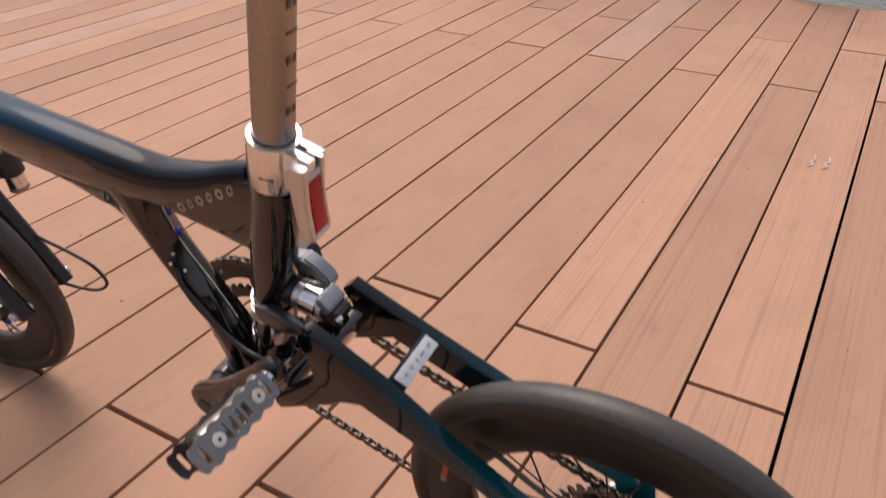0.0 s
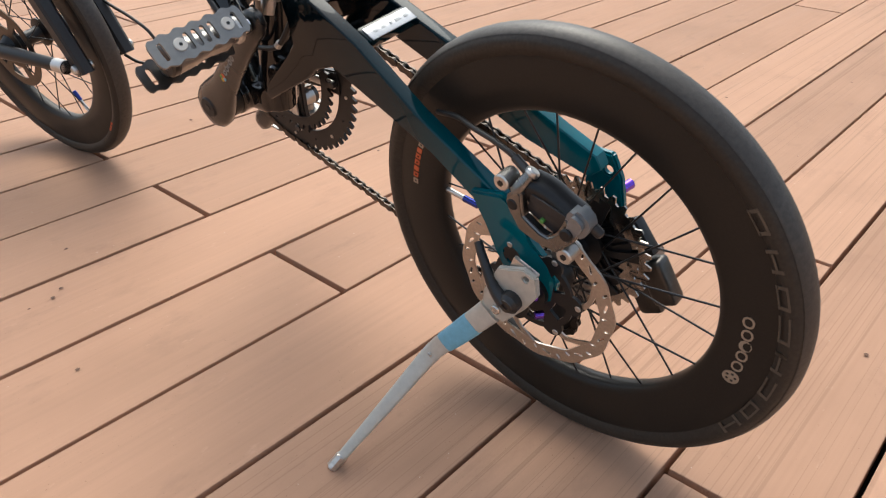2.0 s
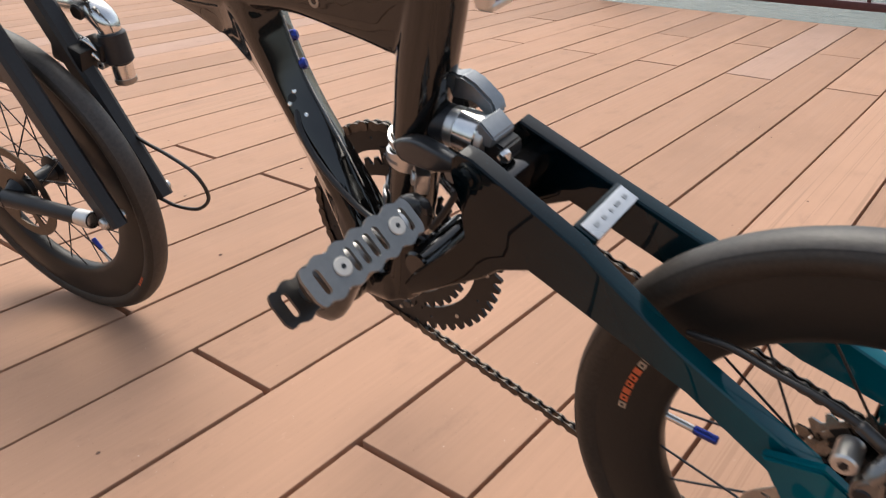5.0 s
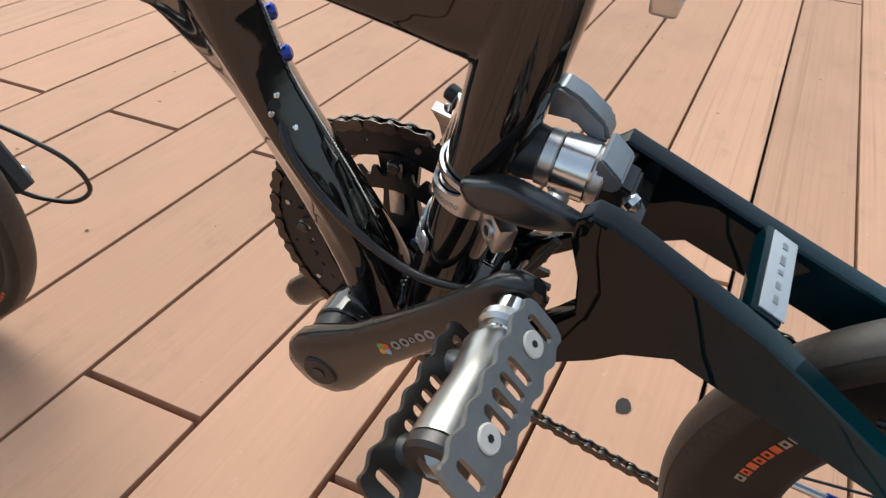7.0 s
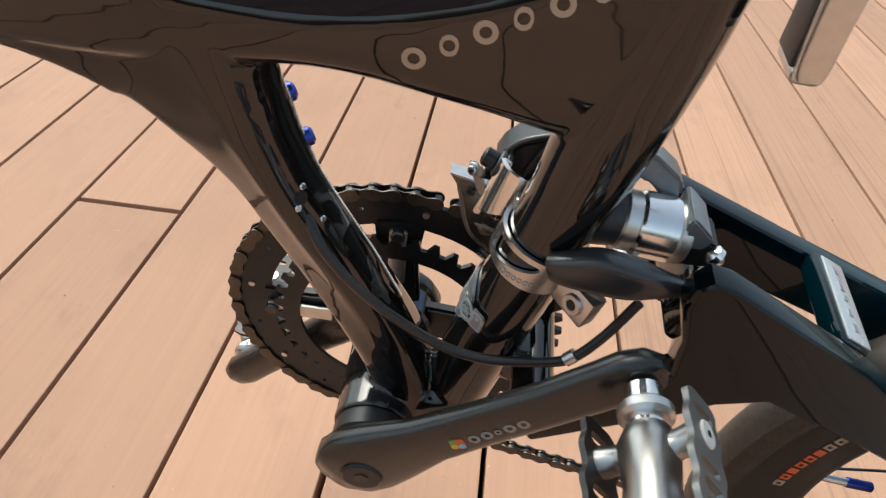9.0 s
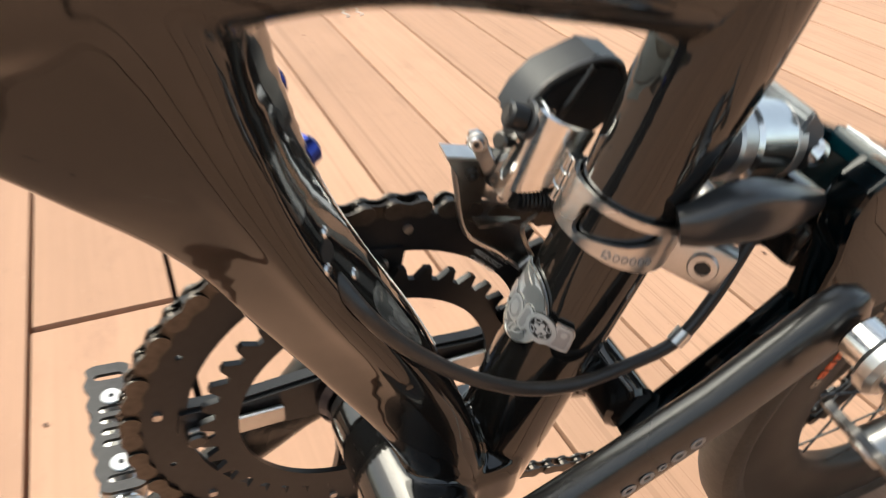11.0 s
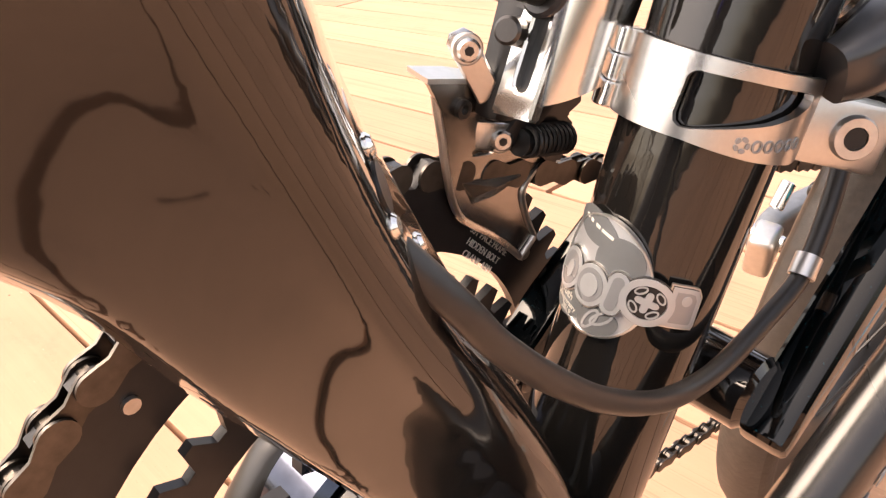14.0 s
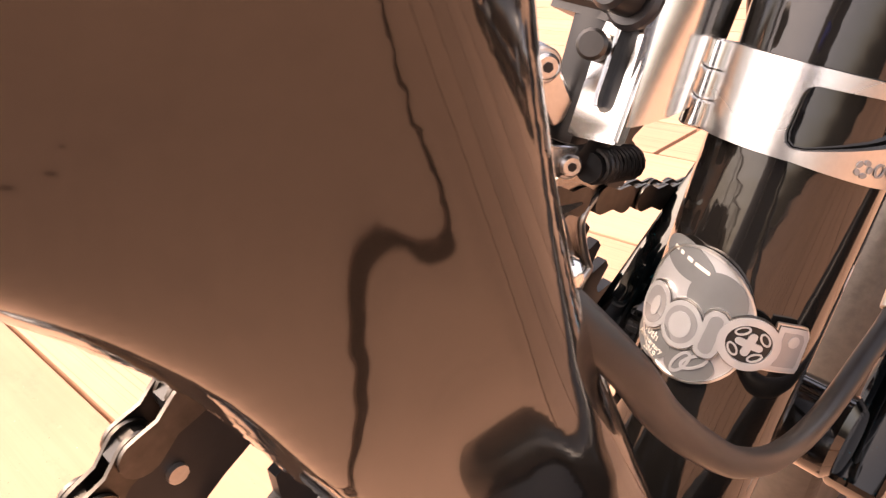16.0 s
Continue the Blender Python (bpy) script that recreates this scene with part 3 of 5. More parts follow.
    part("valve_cap", rod((0.125 * c, 0, 0.125 * s), (0.106 * c, 0, 0.106 * s), 0.0036, 12, 0.001), BLUE, w, "blue anodised valve cap")
    return w


rear = wheel("rear_wheel", "deep black carbon rim wheel", at(HUB[0], 0, HUB[1]))
# prints on the rear wheel
for i in range(8):
    a, w0 = radians(-33 + 9.2 * i), (6.6, 5.8, 6.6, 6.2, 7.4, 6.2, 5.8, 6.2)[i]
    strokes = [(0.1966, 0.2064, 0.0, 0.9), (0.1966, 0.1983, 0.0, w0), (0.2047, 0.2064, 0.0, w0)] if i % 3 else [(0.1966, 0.2064, 0.0, 0.9), (0.1966, 0.2064, w0 - 0.9, w0), (0.2006, 0.2024, 0.9, w0 - 0.9)]
    if i % 2:
        strokes.append((0.1966, 0.2064, w0 - 0.9, w0))
    for r0, r1, a0, a1 in strokes:
        bm_t = plate(arc_window(r0, r1, a + radians(a0), a + radians(a1), 4), (), 0.0006, y=-0.0170)
        for v in bm_t.verts:
            v.co.y += 0.0022 * max(0.0, (0.2010 - math.hypot(v.co.x, v.co.z)) / 0.005)
        part("tyre_print", bm_t, TAN, rear, "faded bronze print")
for i, a in enumerate([-10.6, -6.3, -2.4, 1.6, 6.0]):
    c, s = 0.1735 * math.cos(radians(a)), 0.1735 * math.sin(radians(a))
    t = radians(a) + math.pi / 2
    hole = [slot(c, s, 0.0082, 0.0064, t)] if i != 2 else [slot(c + 0.002, s, 0.0090, 0.0072, t)]
    part("rim_print", plate(slot(c, s, 0.0118, 0.0098, t), hole, 0.0005, y=-0.0139), BRONZE, rear, "pale print")
c, s = 0.1735 * math.cos(radians(-15.6)), 0.1735 * math.sin(radians(-15.6))
bm = plate(ring_of(0.0072, 20, c, s), [ring_of(0.0015, 6, c + 0.0038 * math.cos(k * 1.2566), s + 0.0038 * math.sin(k * 1.2566)) for k in range(5)], 0.0005, y=-0.0139)
part("rim_print", bm, BRONZE, rear, "pale round print")
for i in range(9):
    a = radians(149 + 2.6 * i)
    bm = plate(arc_window(0.1735, 0.1795, a, a + radians(1.9), 3), [arc_window(0.1752, 0.1778, a + radians(0.6), a + radians(1.4), 2)] if i % 3 else (), 0.0006, y=-0.0139)
    part("side_print", bm, ORANGE if 3 <= i < 8 else BRONZE, rear, "small orange print")

# brake rotor: a slotted wavy ring on curved arms, bolted to a black carrier
wave = [((0.0800 + 0.0010 * math.cos(12 * a)) * math.cos(a), (0.0800 + 0.0010 * math.cos(12 * a)) * math.sin(a)) for a in np.linspace(0, 2 * math.pi, 144, endpoint=False)]
inner_wave = [((0.0660 + 0.0008 * math.cos(12 * a)) * math.cos(a), (0.0660 + 0.0008 * math.cos(12 * a)) * math.sin(a)) for a in np.linspace(0, 2 * math.pi, 144, endpoint=False)]
holes = [inner_wave]
for i in range(36):
    a = 2 * math.pi * i / 36
    r = 0.0730 + 0.0022 * (i % 3 - 1)
    holes.append(slot(r * math.cos(a), r * math.sin(a), 0.0095 if i % 3 == 1 else 0.0062, 0.0026, a + (1.15 if i % 3 == 1 else 0.5), 3))
rotor = part("brake_rotor", plate(wave, holes, 0.0018, y=-0.056), ROTOR, rear, "slotted steel brake rotor")
for i in range(6):
    pts_a = [(r * math.cos(2 * math.pi * i / 6 + t), r * math.sin(2 * math.pi * i / 6 + t)) for r, t in ((0.0465, 0.0), (0.0560, 0.16), (0.0665, 0.42))]
    left_side, right_side = [], []
    for (x, z), wide in zip(curve_points(pts_a, 4), np.interp(np.linspace(0, 1, 9), (0, 0.25, 1), (0.0046, 0.0030, 0.0050))):
        n = math.hypot(x, z)
        left_side.append((x - z / n * wide, z + x / n * wide))
        right_side.append((x + z / n * wide, z - x / n * wide))
    part("rotor_arm", plate(left_side + right_side[::-1], (), 0.0018, y=-0.0557), ROTOR, rotor, "curved steel rotor arm")
    a = 2 * math.pi * i / 6
    part("rotor_rivet", rod((0.0462 * math.cos(a), -0.0590, 0.0462 * math.sin(a)), (0.0462 * math.cos(a), -0.0545, 0.0462 * math.sin(a)), 0.0030, 14, 0.0006), STEEL, rotor, "steel rotor rivet")
star = []
for a in np.linspace(0, 2 * math.pi, 96, endpoint=False):
    r = 0.0415 + 0.0085 * max(0.0, math.cos(6 * a)) ** 0.7
    star.append((r * math.cos(a), r * math.sin(a)))
holes = [arc_window(0.0235, 0.0355, 2 * math.pi * i / 6 + 0.30, 2 * math.pi * i / 6 + 0.86, 6) for i in range(6)]
part("rotor_carrier", plate(star, holes + [ring_of(0.012, 24)], 0.0032, y=-0.0566), BLACK, rear, "black rotor carrier")
part("lock_ring", lathe([(0.008, -0.063), (0.0165, -0.063), (0.0165, -0.058), (0.008, -0.058)], 32), BLACK, rear)

# cassette
for i, teeth in enumerate((34, 30, 27, 24, 21, 19, 17, 15, 13, 12, 11)):
    r = teeth * 0.0127 / (2 * math.pi)
    part("cog", plate(toothed(teeth, r + 0.0030, r - 0.0032), [ring_of(max(0.0155, r - 0.0085), 44)], 0.0017, y=0.0215 + 0.0030 * i), COGM, rear, "steel sprocket")
    if r > 0.034:
        for k in range(6):
            a0 = 2 * math.pi * k / 6 + 0.15 * i
            out = [(q * math.cos(a0 + w), q * math.sin(a0 + w)) for q, w in ((0.015, -0.30), (0.030, -0.12), (r - 0.0080, 0.02), (r - 0.0080, 0.22), (0.032, 0.10), (0.015, 0.30))]
            part("carrier_arm", plate(out, (), 0.0020, y=0.0217 + 0.0030 * i), BLACK, rear)
part("freehub", rod((0, 0.018, 0), (0, 0.056, 0), 0.0165, 32, 0.001), BLACK, rear)

front_axle = (-1.060, 0.2216)
front = wheel("front_wheel", "deep black carbon rim wheel turned slightly left", at(-1.060, -0.004, 0.2220, 1.2, 0, 7), rear=False)
holes = [arc_window(0.036, 0.056, 2 * math.pi * i / 6, 2 * math.pi * i / 6 + 0.75, 6) for i in range(6)]
part("brake_rotor", plate(ring_of(0.070, 80), holes + [ring_of(0.02, 30)], 0.0018, y=-0.0405), DARKROTOR, front, "drilled steel brake rotor")
for i in range(8):
    a = radians(-38 - 2.4 * i)
    part("side_print", plate(arc_window(slim(0.2055), slim(0.2095), a, a + radians(1.5), 3), (), 0.0006, y=-0.0166), ORANGE if i < 3 else TAN, front, "small orange print")

# fork with leading links
fork = part("fork", rod((-0.872, 0, 0.66), (-0.905, 0, 0.56), 0.024, 28, 0.003), GLOSS, bike, "black leading-link suspension fork")
turn = pose(-1.060, -0.004, 0.2220, 1.2, 0, 7)


def steered(x, y, z):
    return tuple(turn @ Vector((x - front_axle[0], y, z - 0.2216)))


for side in (-1, 1):
    y = 0.0385 * side
    bm = bmesh.new()
    a, b = Vector(steered(-0.986, y, 0.52)), Vector(steered(-0.868, y, 0.207))
    d = (b - a).normalized()
    rows = []
    for p, hw, hd in ((a, 0.0125, 0.016), (a.lerp(b, 0.5), 0.0120, 0.0150), (b, 0.0105, 0.0135)):
        n = Vector((0, 1, 0)).cross(d).normalized()
        rows.append([p + n * (sx * hd) + Vector((0, 1, 0)) * (sy * hw) for sx, sy in ((-1, -0.6), (-0.75, -1), (0.75, -1), (1, -0.6), (1, 0.6), (0.75, 1), (-0.75, 1), (-1, 0.6))])
    skin(bm, rows)
    part("fork_leg", bm, PLASTIC, fork, "black box-section fork leg", smooth=False)
    p = steered(-0.872, y, 0.217)
    part("pivot_bolt", rod((p[0], p[1] - 0.0165, p[2]), (p[0], p[1] + 0.0165, p[2]), 0.0075, 20, 0.002), SATIN, fork, "silver pivot bolt")
    q = steered(front_axle[0], 0.058 * side, 0.2216)
    p2 = steered(-0.892, 0.052 * side, 0.219)
    bm = bmesh.new()
    tube([p2, [(p2[i] + q[i]) / 2 for i in range(3)], q], [0.0105, 0.0105, 0.013], 14, bm=bm)
    part("fork_link", bm, BLACK, fork, "black leading link")
    e = Vector(p2).lerp(Vector(q), 0.16)
    part("link_end", rod(Vector(p2), e, 0.0112, 16, 0.002), SATIN, fork, "silver link end")
    part("axle_cap", rod((q[0], q[1] - 0.012 * side, q[2]), (q[0], q[1] + 0.012 * side, q[2]), 0.010, 20, 0.002), BLACK, fork)
bm = box(0.05, 0.145, 0.03, 0.008, turn @ at(-0.975 - front_axle[0], 0, 0.535 - 0.2216, 0, 15, 0))
part("fork_crown", bm, GLOSS, fork)
bm = tube([steered(-0.905, 0.03, 0.555), steered(-0.905, 0.02, 0.50)], 0.02, 20)
part("fork_neck", bm, GLOSS, fork)
# front suspension canister behind the fork
def beside(x, y, z):
    return Vector((x, y, z))


part("damper", tube([beside(-0.9843, 0.078, 0.4500), beside(-0.9462, 0.080, 0.4490), beside(-0.9200, 0.080, 0.4420), beside(-0.9075, 0.080, 0.4310), beside(-0.9045, 0.080, 0.4180)], [0.0125, 0.0150, 0.0160, 0.0155, 0.0130], 24, 5), CHROME, fork, "chrome suspension canister with a bent head")
part("head_cap", rod(beside(-0.9340, 0.064, 0.4460), beside(-0.9330, 0.0600, 0.4455), 0.0100, 24, 0.002), GUN, fork, "dark round cap")
part("damper_collar", rod(beside(-0.9050, 0.080, 0.4200), beside(-0.9046, 0.080, 0.3815), 0.0172, 28, 0.002), PLASTIC, fork, "black collar")
part("damper_cap", rod(beside(-0.9046, 0.080, 0.3830), beside(-0.9066, 0.080, 0.3560), 0.0132, 28, 0.002), CHROME, fork, "chrome end cap")
part("cap_ring", rod(beside(-0.9060, 0.080, 0.3640), beside(-0.9067, 0.080, 0.3545), 0.0138, 28, 0.002), TITAN, fork, "dull metal end ring")
part("leg_band", box(0.052, 0.032, 0.030, 0.004, at(-0.945, 0.0500, 0.4000, 0, 20, 7)), BLACK, fork, "black clamp round the leg")
part("damper_bracket", box(0.030, 0.016, 0.024, 0.003, at(-0.920, 0.066, 0.4020, 0, 20, 0)), BLACK, fork)
for z in (0.4120, 0.3985):
    part("bracket_link", tube([(-0.938, 0.052, z - 0.006), (-0.926, 0.054, z + 0.004), (-0.913, 0.060, z - 0.010)], [0.0030, 0.0042, 0.0028], 10, 4), CHROME, fork, "small chrome link")
part("bracket_bolt", rod((-0.9200, 0.074, 0.3820), (-0.9150, 0.058, 0.3830), 0.0056, 16, 0.001), SATIN, fork, "silver bolt")
part("bolt_socket", rod((-0.9152, 0.0588, 0.3830), (-0.9148, 0.0572, 0.3831), 0.0022, 6), BLACK, fork)
hose = [(-0.9160, 0.050, 0.3300), (-0.9060, 0.056, 0.3120), (-0.8884, 0.060, 0.2892), (-0.8389, 0.066, 0.2717), (-0.8042, 0.072, 0.2505), (-0.8004, 0.078, 0.2155), (-0.8294, 0.076, 0.1914), (-0.8667, 0.068, 0.1900), (-0.8800, 0.056, 0.2050)]
part("brake_hose", tube(hose, 0.0025, 10, 6), HOSE, fork, "black looping cable")

# seatpost, clamp, light
d = Vector((0.270, 0, 1)).normalized()
foot = Vector((seat_x(0.562), 0, 0.562))
post = part("seatpost", rod(foot - d * 0.03, foot + d * 0.36, 0.0172, 40), TITAN, bike, "sanded titanium seatpost with height marks")
for i in range(10):
    p = foot + d * (0.098 + 0.0225 * i)
    mm = Matrix.Translation(p) @ Matrix.Rotation(math.atan2(0.270, 1), 4, "Y") @ Matrix.Rotation(radians(2), 4, "Z")
    if i % 2:
        part("height_mark", box(0.0006, 0.013, 0.0012, 0, mm @ at(0.0171, 0, 0)), BLACK, post, "dark engraved mark", smooth=False)
    else:
        for y in (-0.004, 0.002):
            part("height_number", box(0.0006, 0.0042, 0.0066, 0, mm @ at(0.0171, y, 0)), TAN, post, "small engraved figure", smooth=False)
clamp_m = Matrix.Translation(Vector((seat_x(0.592), 0, 0.592))) @ Matrix.Rotation(math.atan2(0.270, 1), 4, "Y")
bm = lathe([(0.0190, -0.013), (0.0222, -0.013), (0.0228, -0.0118), (0.0228, 0.0335), (0.0220, 0.0348), (0.0182, 0.0348), (0.0180, 0.0335), (0.0180, 0.022), (0.0190, 0.020)], 48)
bmesh.ops.transform(bm, matrix=clamp_m @ Matrix.Rotation(radians(90), 4, "X"), verts=bm.verts)
clamp = part("seat_clamp", bm, CHROME, bike, "silver quick-release seat clamp")
part("clamp_collar", rod(clamp_m @ Vector((0, 0, 0.030)), clamp_m @ Vector((0, 0, 0.0352)), 0.0181, 40), BLACK, clamp, "black inner sleeve")
# Black rod that stands for the shade inside the clamp's slit.
part("clamp_slit_shade", rod(clamp_m @ Vector((0.002, -0.0219, 0.004)), clamp_m @ Vector((0.0135, -0.0176, 0.004)), 0.0017, 10), BLACK, clamp)
for y in (-0.0080, 0.0068):
    part("clamp_ear", box(0.026, 0.0105 if y < 0 else 0.0085, 0.031, 0.0020, clamp_m @ at(0.030, y, 0.0185)), CHROME, clamp)
# Black box put into the gap between the ears as its shade.
part("ear_slot_shade", box(0.023, 0.0030, 0.0285, 0, clamp_m @ at(0.0285, -0.0002, 0.0178)), BLACK, clamp, "black filler for the shade in the slot between the ears", smooth=False)
part("clamp_bolt", rod(clamp_m @ Vector((0.034, -0.024, 0.018)), clamp_m @ Vector((0.034, 0.018, 0.018)), 0.0045, 16, 0.001), SATIN, clamp)
part("lever_head", box(0.017, 0.0090, 0.024, 0.0035, clamp_m @ at(0.0345, -0.0190, 0.018), seg=3), SATIN, clamp)
RAIL = [(0.0375, 0.0330, 0.0075), (0.0385, 0.0180, 0.0078), (0.0425, -0.0080, 0.0068), (0.0485, -0.0330, 0.0062), (0.0500, -0.0390, 0.0050)]


def rail(y, wide):
    bm = loft([(x, z, h, wide, 4.0, y) for x, z, h in RAIL], 24)
    bmesh.ops.transform(bm, matrix=clamp_m, verts=bm.verts)
    return bm


part("clamp_lever", rail(-0.0195, 0.0046), SATIN, clamp, "long silver quick-release lever")
light = part("rear_light", rail(0.0030, 0.0020), SATIN, bike, "rear light set into the silver seat clamp lever")
lamp_m = clamp_m @ at(0.0445, -0.0075, -0.0105, 0, -12, 0)
part("lens", box(0.0115, 0.0180, 0.052, 0.003, lamp_m, seg=3), RED, light, "red lens")
part("lens_top", box(0.0110, 0.0180, 0.007, 0.002, clamp_m @ at(0.0395, -0.0075, 0.0200, 0, -12, 0)), LABELM, light, "clear lens top")
part("light_foot", box(0.0120, 0.0250, 0.006, 0.0026, clamp_m @ at(0.0498, -0.0085, -0.0395, 0, -12, 0), seg=3), SATIN, light, "rounded silver foot")
part("light_back", box(0.004, 0.0200, 0.054, 0.001, lamp_m @ at(-0.0062, 0, 0)), PLASTIC, light, "black back plate")

# suspension between seat tube and swingarm
bm = loft([(-0.356, 0.446, 0.010, 0.011, 2.0, 0), (-0.344, 0.4455, 0.0150, 0.0150, 2.0, 0), (-0.332, 0.445, 0.0150, 0.0150, 2.0, 0), (-0.324, 0.444, 0.0135, 0.0135, 2.0, 0)], 28)
susp = part("rear_damper", bm, PLASTIC, bike, "black and chrome elastomer damper")
part("damper_rim", rod((-0.3270, 0, 0.4445), (-0.3185, 0, 0.4430), 0.0153, 40, 0.0012), SATIN, susp)
part("damper_cup", rod((-0.3190, 0, 0.4432), (-0.2990, 0, 0.4400), 0.0165, 40, 0.0015), CHROME, susp, "chrome damper cup")
part("damper_end", rod((-0.2995, 0, 0.4400), (-0.2930, 0, 0.4390), 0.0158, 36, 0.001), STEEL, susp)
bm = plate([(-0.2970, 0.4470), (-0.2962, 0.4560), (-0.2945, 0.4582), (-0.2930, 0.4578), (-0.2828, 0.4478), (-0.2826, 0.4452), (-0.2860, 0.4400), (-0.2970, 0.4400)], (), 0.027, y=0.001)
bmesh.ops.bevel(bm, geom=[e for e in bm.edges if len(e.link_faces) == 2 and e.calc_face_angle(0) > 0.3], offset=0.0012, segments=2, affect="EDGES")
part("damper_block", bm, BLUEGREY, susp, "blue-grey wedge block", angle=30)
bm = plate([(-0.2955, 0.4415), (-0.2850, 0.4435), (-0.2770, 0.4400), (-0.2760, 0.4320), (-0.2800, 0.4260), (-0.2950, 0.4260)], (), 0.023, y=0.002)
bmesh.ops.bevel(bm, geom=[e for e in bm.edges if len(e.link_faces) == 2 and e.calc_face_angle(0) > 0.3], offset=0.0015, segments=2, affect="EDGES")
part("block_foot", bm, BLACK, susp, "black mount", angle=30)
part("block_bolt", rod((-0.2820, -0.0070, 0.4372), (-0.2735, -0.0095, 0.4315), 0.0054, 20, 0.0036), CHROME, susp, "silver ball-headed bolt")
bm = loft([(-0.3570, 0.4310, 0.0075, 0.005, 3.0, -0.026), (-0.3500, 0.4335, 0.0090, 0.0066, 3.2, -0.029), (-0.3360, 0.4365, 0.0108, 0.0070, 5.5, -0.031), (-0.3200, 0.4350, 0.0094, 0.0070, 5.5, -0.032), (-0.3050, 0.4330, 0.0062, 0.006, 3.2, -0.031), (-0.2930, 0.4305, 0.0032, 0.004, 3.0, -0.029)], 18)
part("fold_lever", bm, LEVERM, susp, "black curved folding lever")
part("catch_bolt", rod((-0.318, -0.020, 0.414), (-0.318, 0.020, 0.414), 0.006, 16, 0.001), SATIN, susp)
bm = plate([(-0.3460, 0.4620), (-0.3400, 0.4750), (-0.3240, 0.4790), (-0.3130, 0.4740), (-0.2985, 0.4620), (-0.2960, 0.4520), (-0.3040, 0.4490), (-0.3160, 0.4600), (-0.3340, 0.4600)], (), 0.0165, y=0.0190)
bmesh.ops.bevel(bm, geom=[e for e in bm.edges if len(e.link_faces) == 2 and e.calc_face_angle(0) > 0.3], offset=0.0020, segments=2, affect="EDGES")
part("fold_latch", bm, BLUEGREY, susp, "grey folding latch")
part("latch_bolt", rod((-0.3420, -0.006, 0.4640), (-0.3400, 0.018, 0.4660), 0.0045, 14, 0.001), CHROME, susp, "chrome latch bolt")

# bridge between the blades
tilt = at(-0.2060, 0.0, 0.4015, 0, 28, 0)
bridge = part("bridge", box(0.0190, 0.064, 0.012, 0.003, tilt), PAINT, swing, "teal bridge with a label plate")
part("label_plate", box(0.0150, 0.058, 0.0012, 0.0004, tilt @ at(0.0020, 0, 0.0066)), LABELM, swing, "silver foil label")
for i, (y, w) in enumerate([(-0.019, 0.007), (-0.009, 0.006), (0.001, 0.004), (0.010, 0.009), (0.021, 0.006)]):
    part("label_print", box(0.003, w * 0.7, 0.0004, 0, tilt @ at(0.0020, y, 0.0074)), GREYPRINT, swing, "small grey print", smooth=False)

# left dropout, axle, caliper, kickstand
bm = plate([(-0.066, 0.315), (-0.030, 0.322), (-0.012, 0.310), (-0.002, 0.285), (0.016, 0.268), (0.024, 0.250), (0.020, 0.228), (0.004, 0.216), (-0.016, 0.218), (-0.028, 0.236), (-0.040, 0.258), (-0.050, 0.284)],
           [ring_of(0.0075, 16, -0.022, 0.262), ring_of(0.006, 16, 0.0, 0.240)], 0.009, y=-0.060)
bmesh.ops.bevel(bm, geom=[e for e in bm.edges if len(e.link_faces) == 2 and e.calc_face_angle(0) > 0.9], offset=0.002, segments=2, affect="EDGES")
bmesh.ops.translate(bm, vec=(-0.006, 0.006, -0.012), verts=bm.verts)
drop = part("dropout", bm, PAINT, swing, "teal dropout plate", angle=30)
drop2 = plate([(-0.012, 0.318), (0.010, 0.318), (0.020, 0.295), (0.024, 0.262), (0.016, 0.226), (0.0, 0.216), (-0.014, 0.228), (-0.016, 0.262), (-0.020, 0.295)], [ring_of(0.0045, 14, 0.006, 0.300)], 0.008, y=0.055)
bmesh.ops.translate(drop2, vec=(-0.005, 0, -0.012), verts=drop2.verts)
bmesh.ops.bevel(drop2, geom=[e for e in drop2.edges if len(e.link_faces) == 2 and e.calc_face_angle(0) > 0.9], offset=0.002, segments=2, affect="EDGES")
part("dropout", drop2, PAINT, swing, "teal dropout plate", angle=30)
axle = part("axle", rod((HUB[0], -0.074, HUB[1]), (HUB[0], 0.070, HUB[1]), 0.006, 20, 0.001), BLACK, bike, "black through axle")
part("axle_lever", rod((-0.012, -0.074, 0.2190), (-0.012, -0.062, 0.2190), 0.0110, 24, 0.003), PLASTIC, axle, "black round axle head")
part("hanger_bolt", rod((0.011, 0.058, 0.2665), (0.014, 0.074, 0.2665), 0.0050, 16, 0.002), VIOLET, axle, "iridescent violet bolt")
for p in ((0.000, -0.064, 0.222), (0.006, -0.064, 0.204)):
    part("adjust_bolt", rod((p[0] - 0.003, p[1] - 0.006, p[2]), (p[0] + 0.003, p[1], p[2]), 0.0040, 14, 0.001), VIOLET, axle, "iridescent blue bolt")

bm = loft([(-0.004, 0.3330, 0.010, 0.013, 3.0, -0.060), (0.010, 0.3280, 0.0110, 0.013, 3.0, -0.058), (0.026, 0.3195, 0.0115, 0.013, 3.0, -0.058), (0.040, 0.3130, 0.0110, 0.014, 3.0, -0.059)], 20)
cal = part("brake_caliper", bm, BLACK, bike, "silver and black hydraulic brake caliper")
FRAME = [(-0.0205, 0.3245), (-0.0150, 0.3300), (-0.0085, 0.3330), (-0.0055, 0.3290), (-0.0050, 0.3180), (-0.0039, 0.3097), (0.0040, 0.3045), (0.0110, 0.3000), (0.0174, 0.2985), (0.0225, 0.3015), (0.0271, 0.3062), (0.0310, 0.3140), (0.0345, 0.3215),
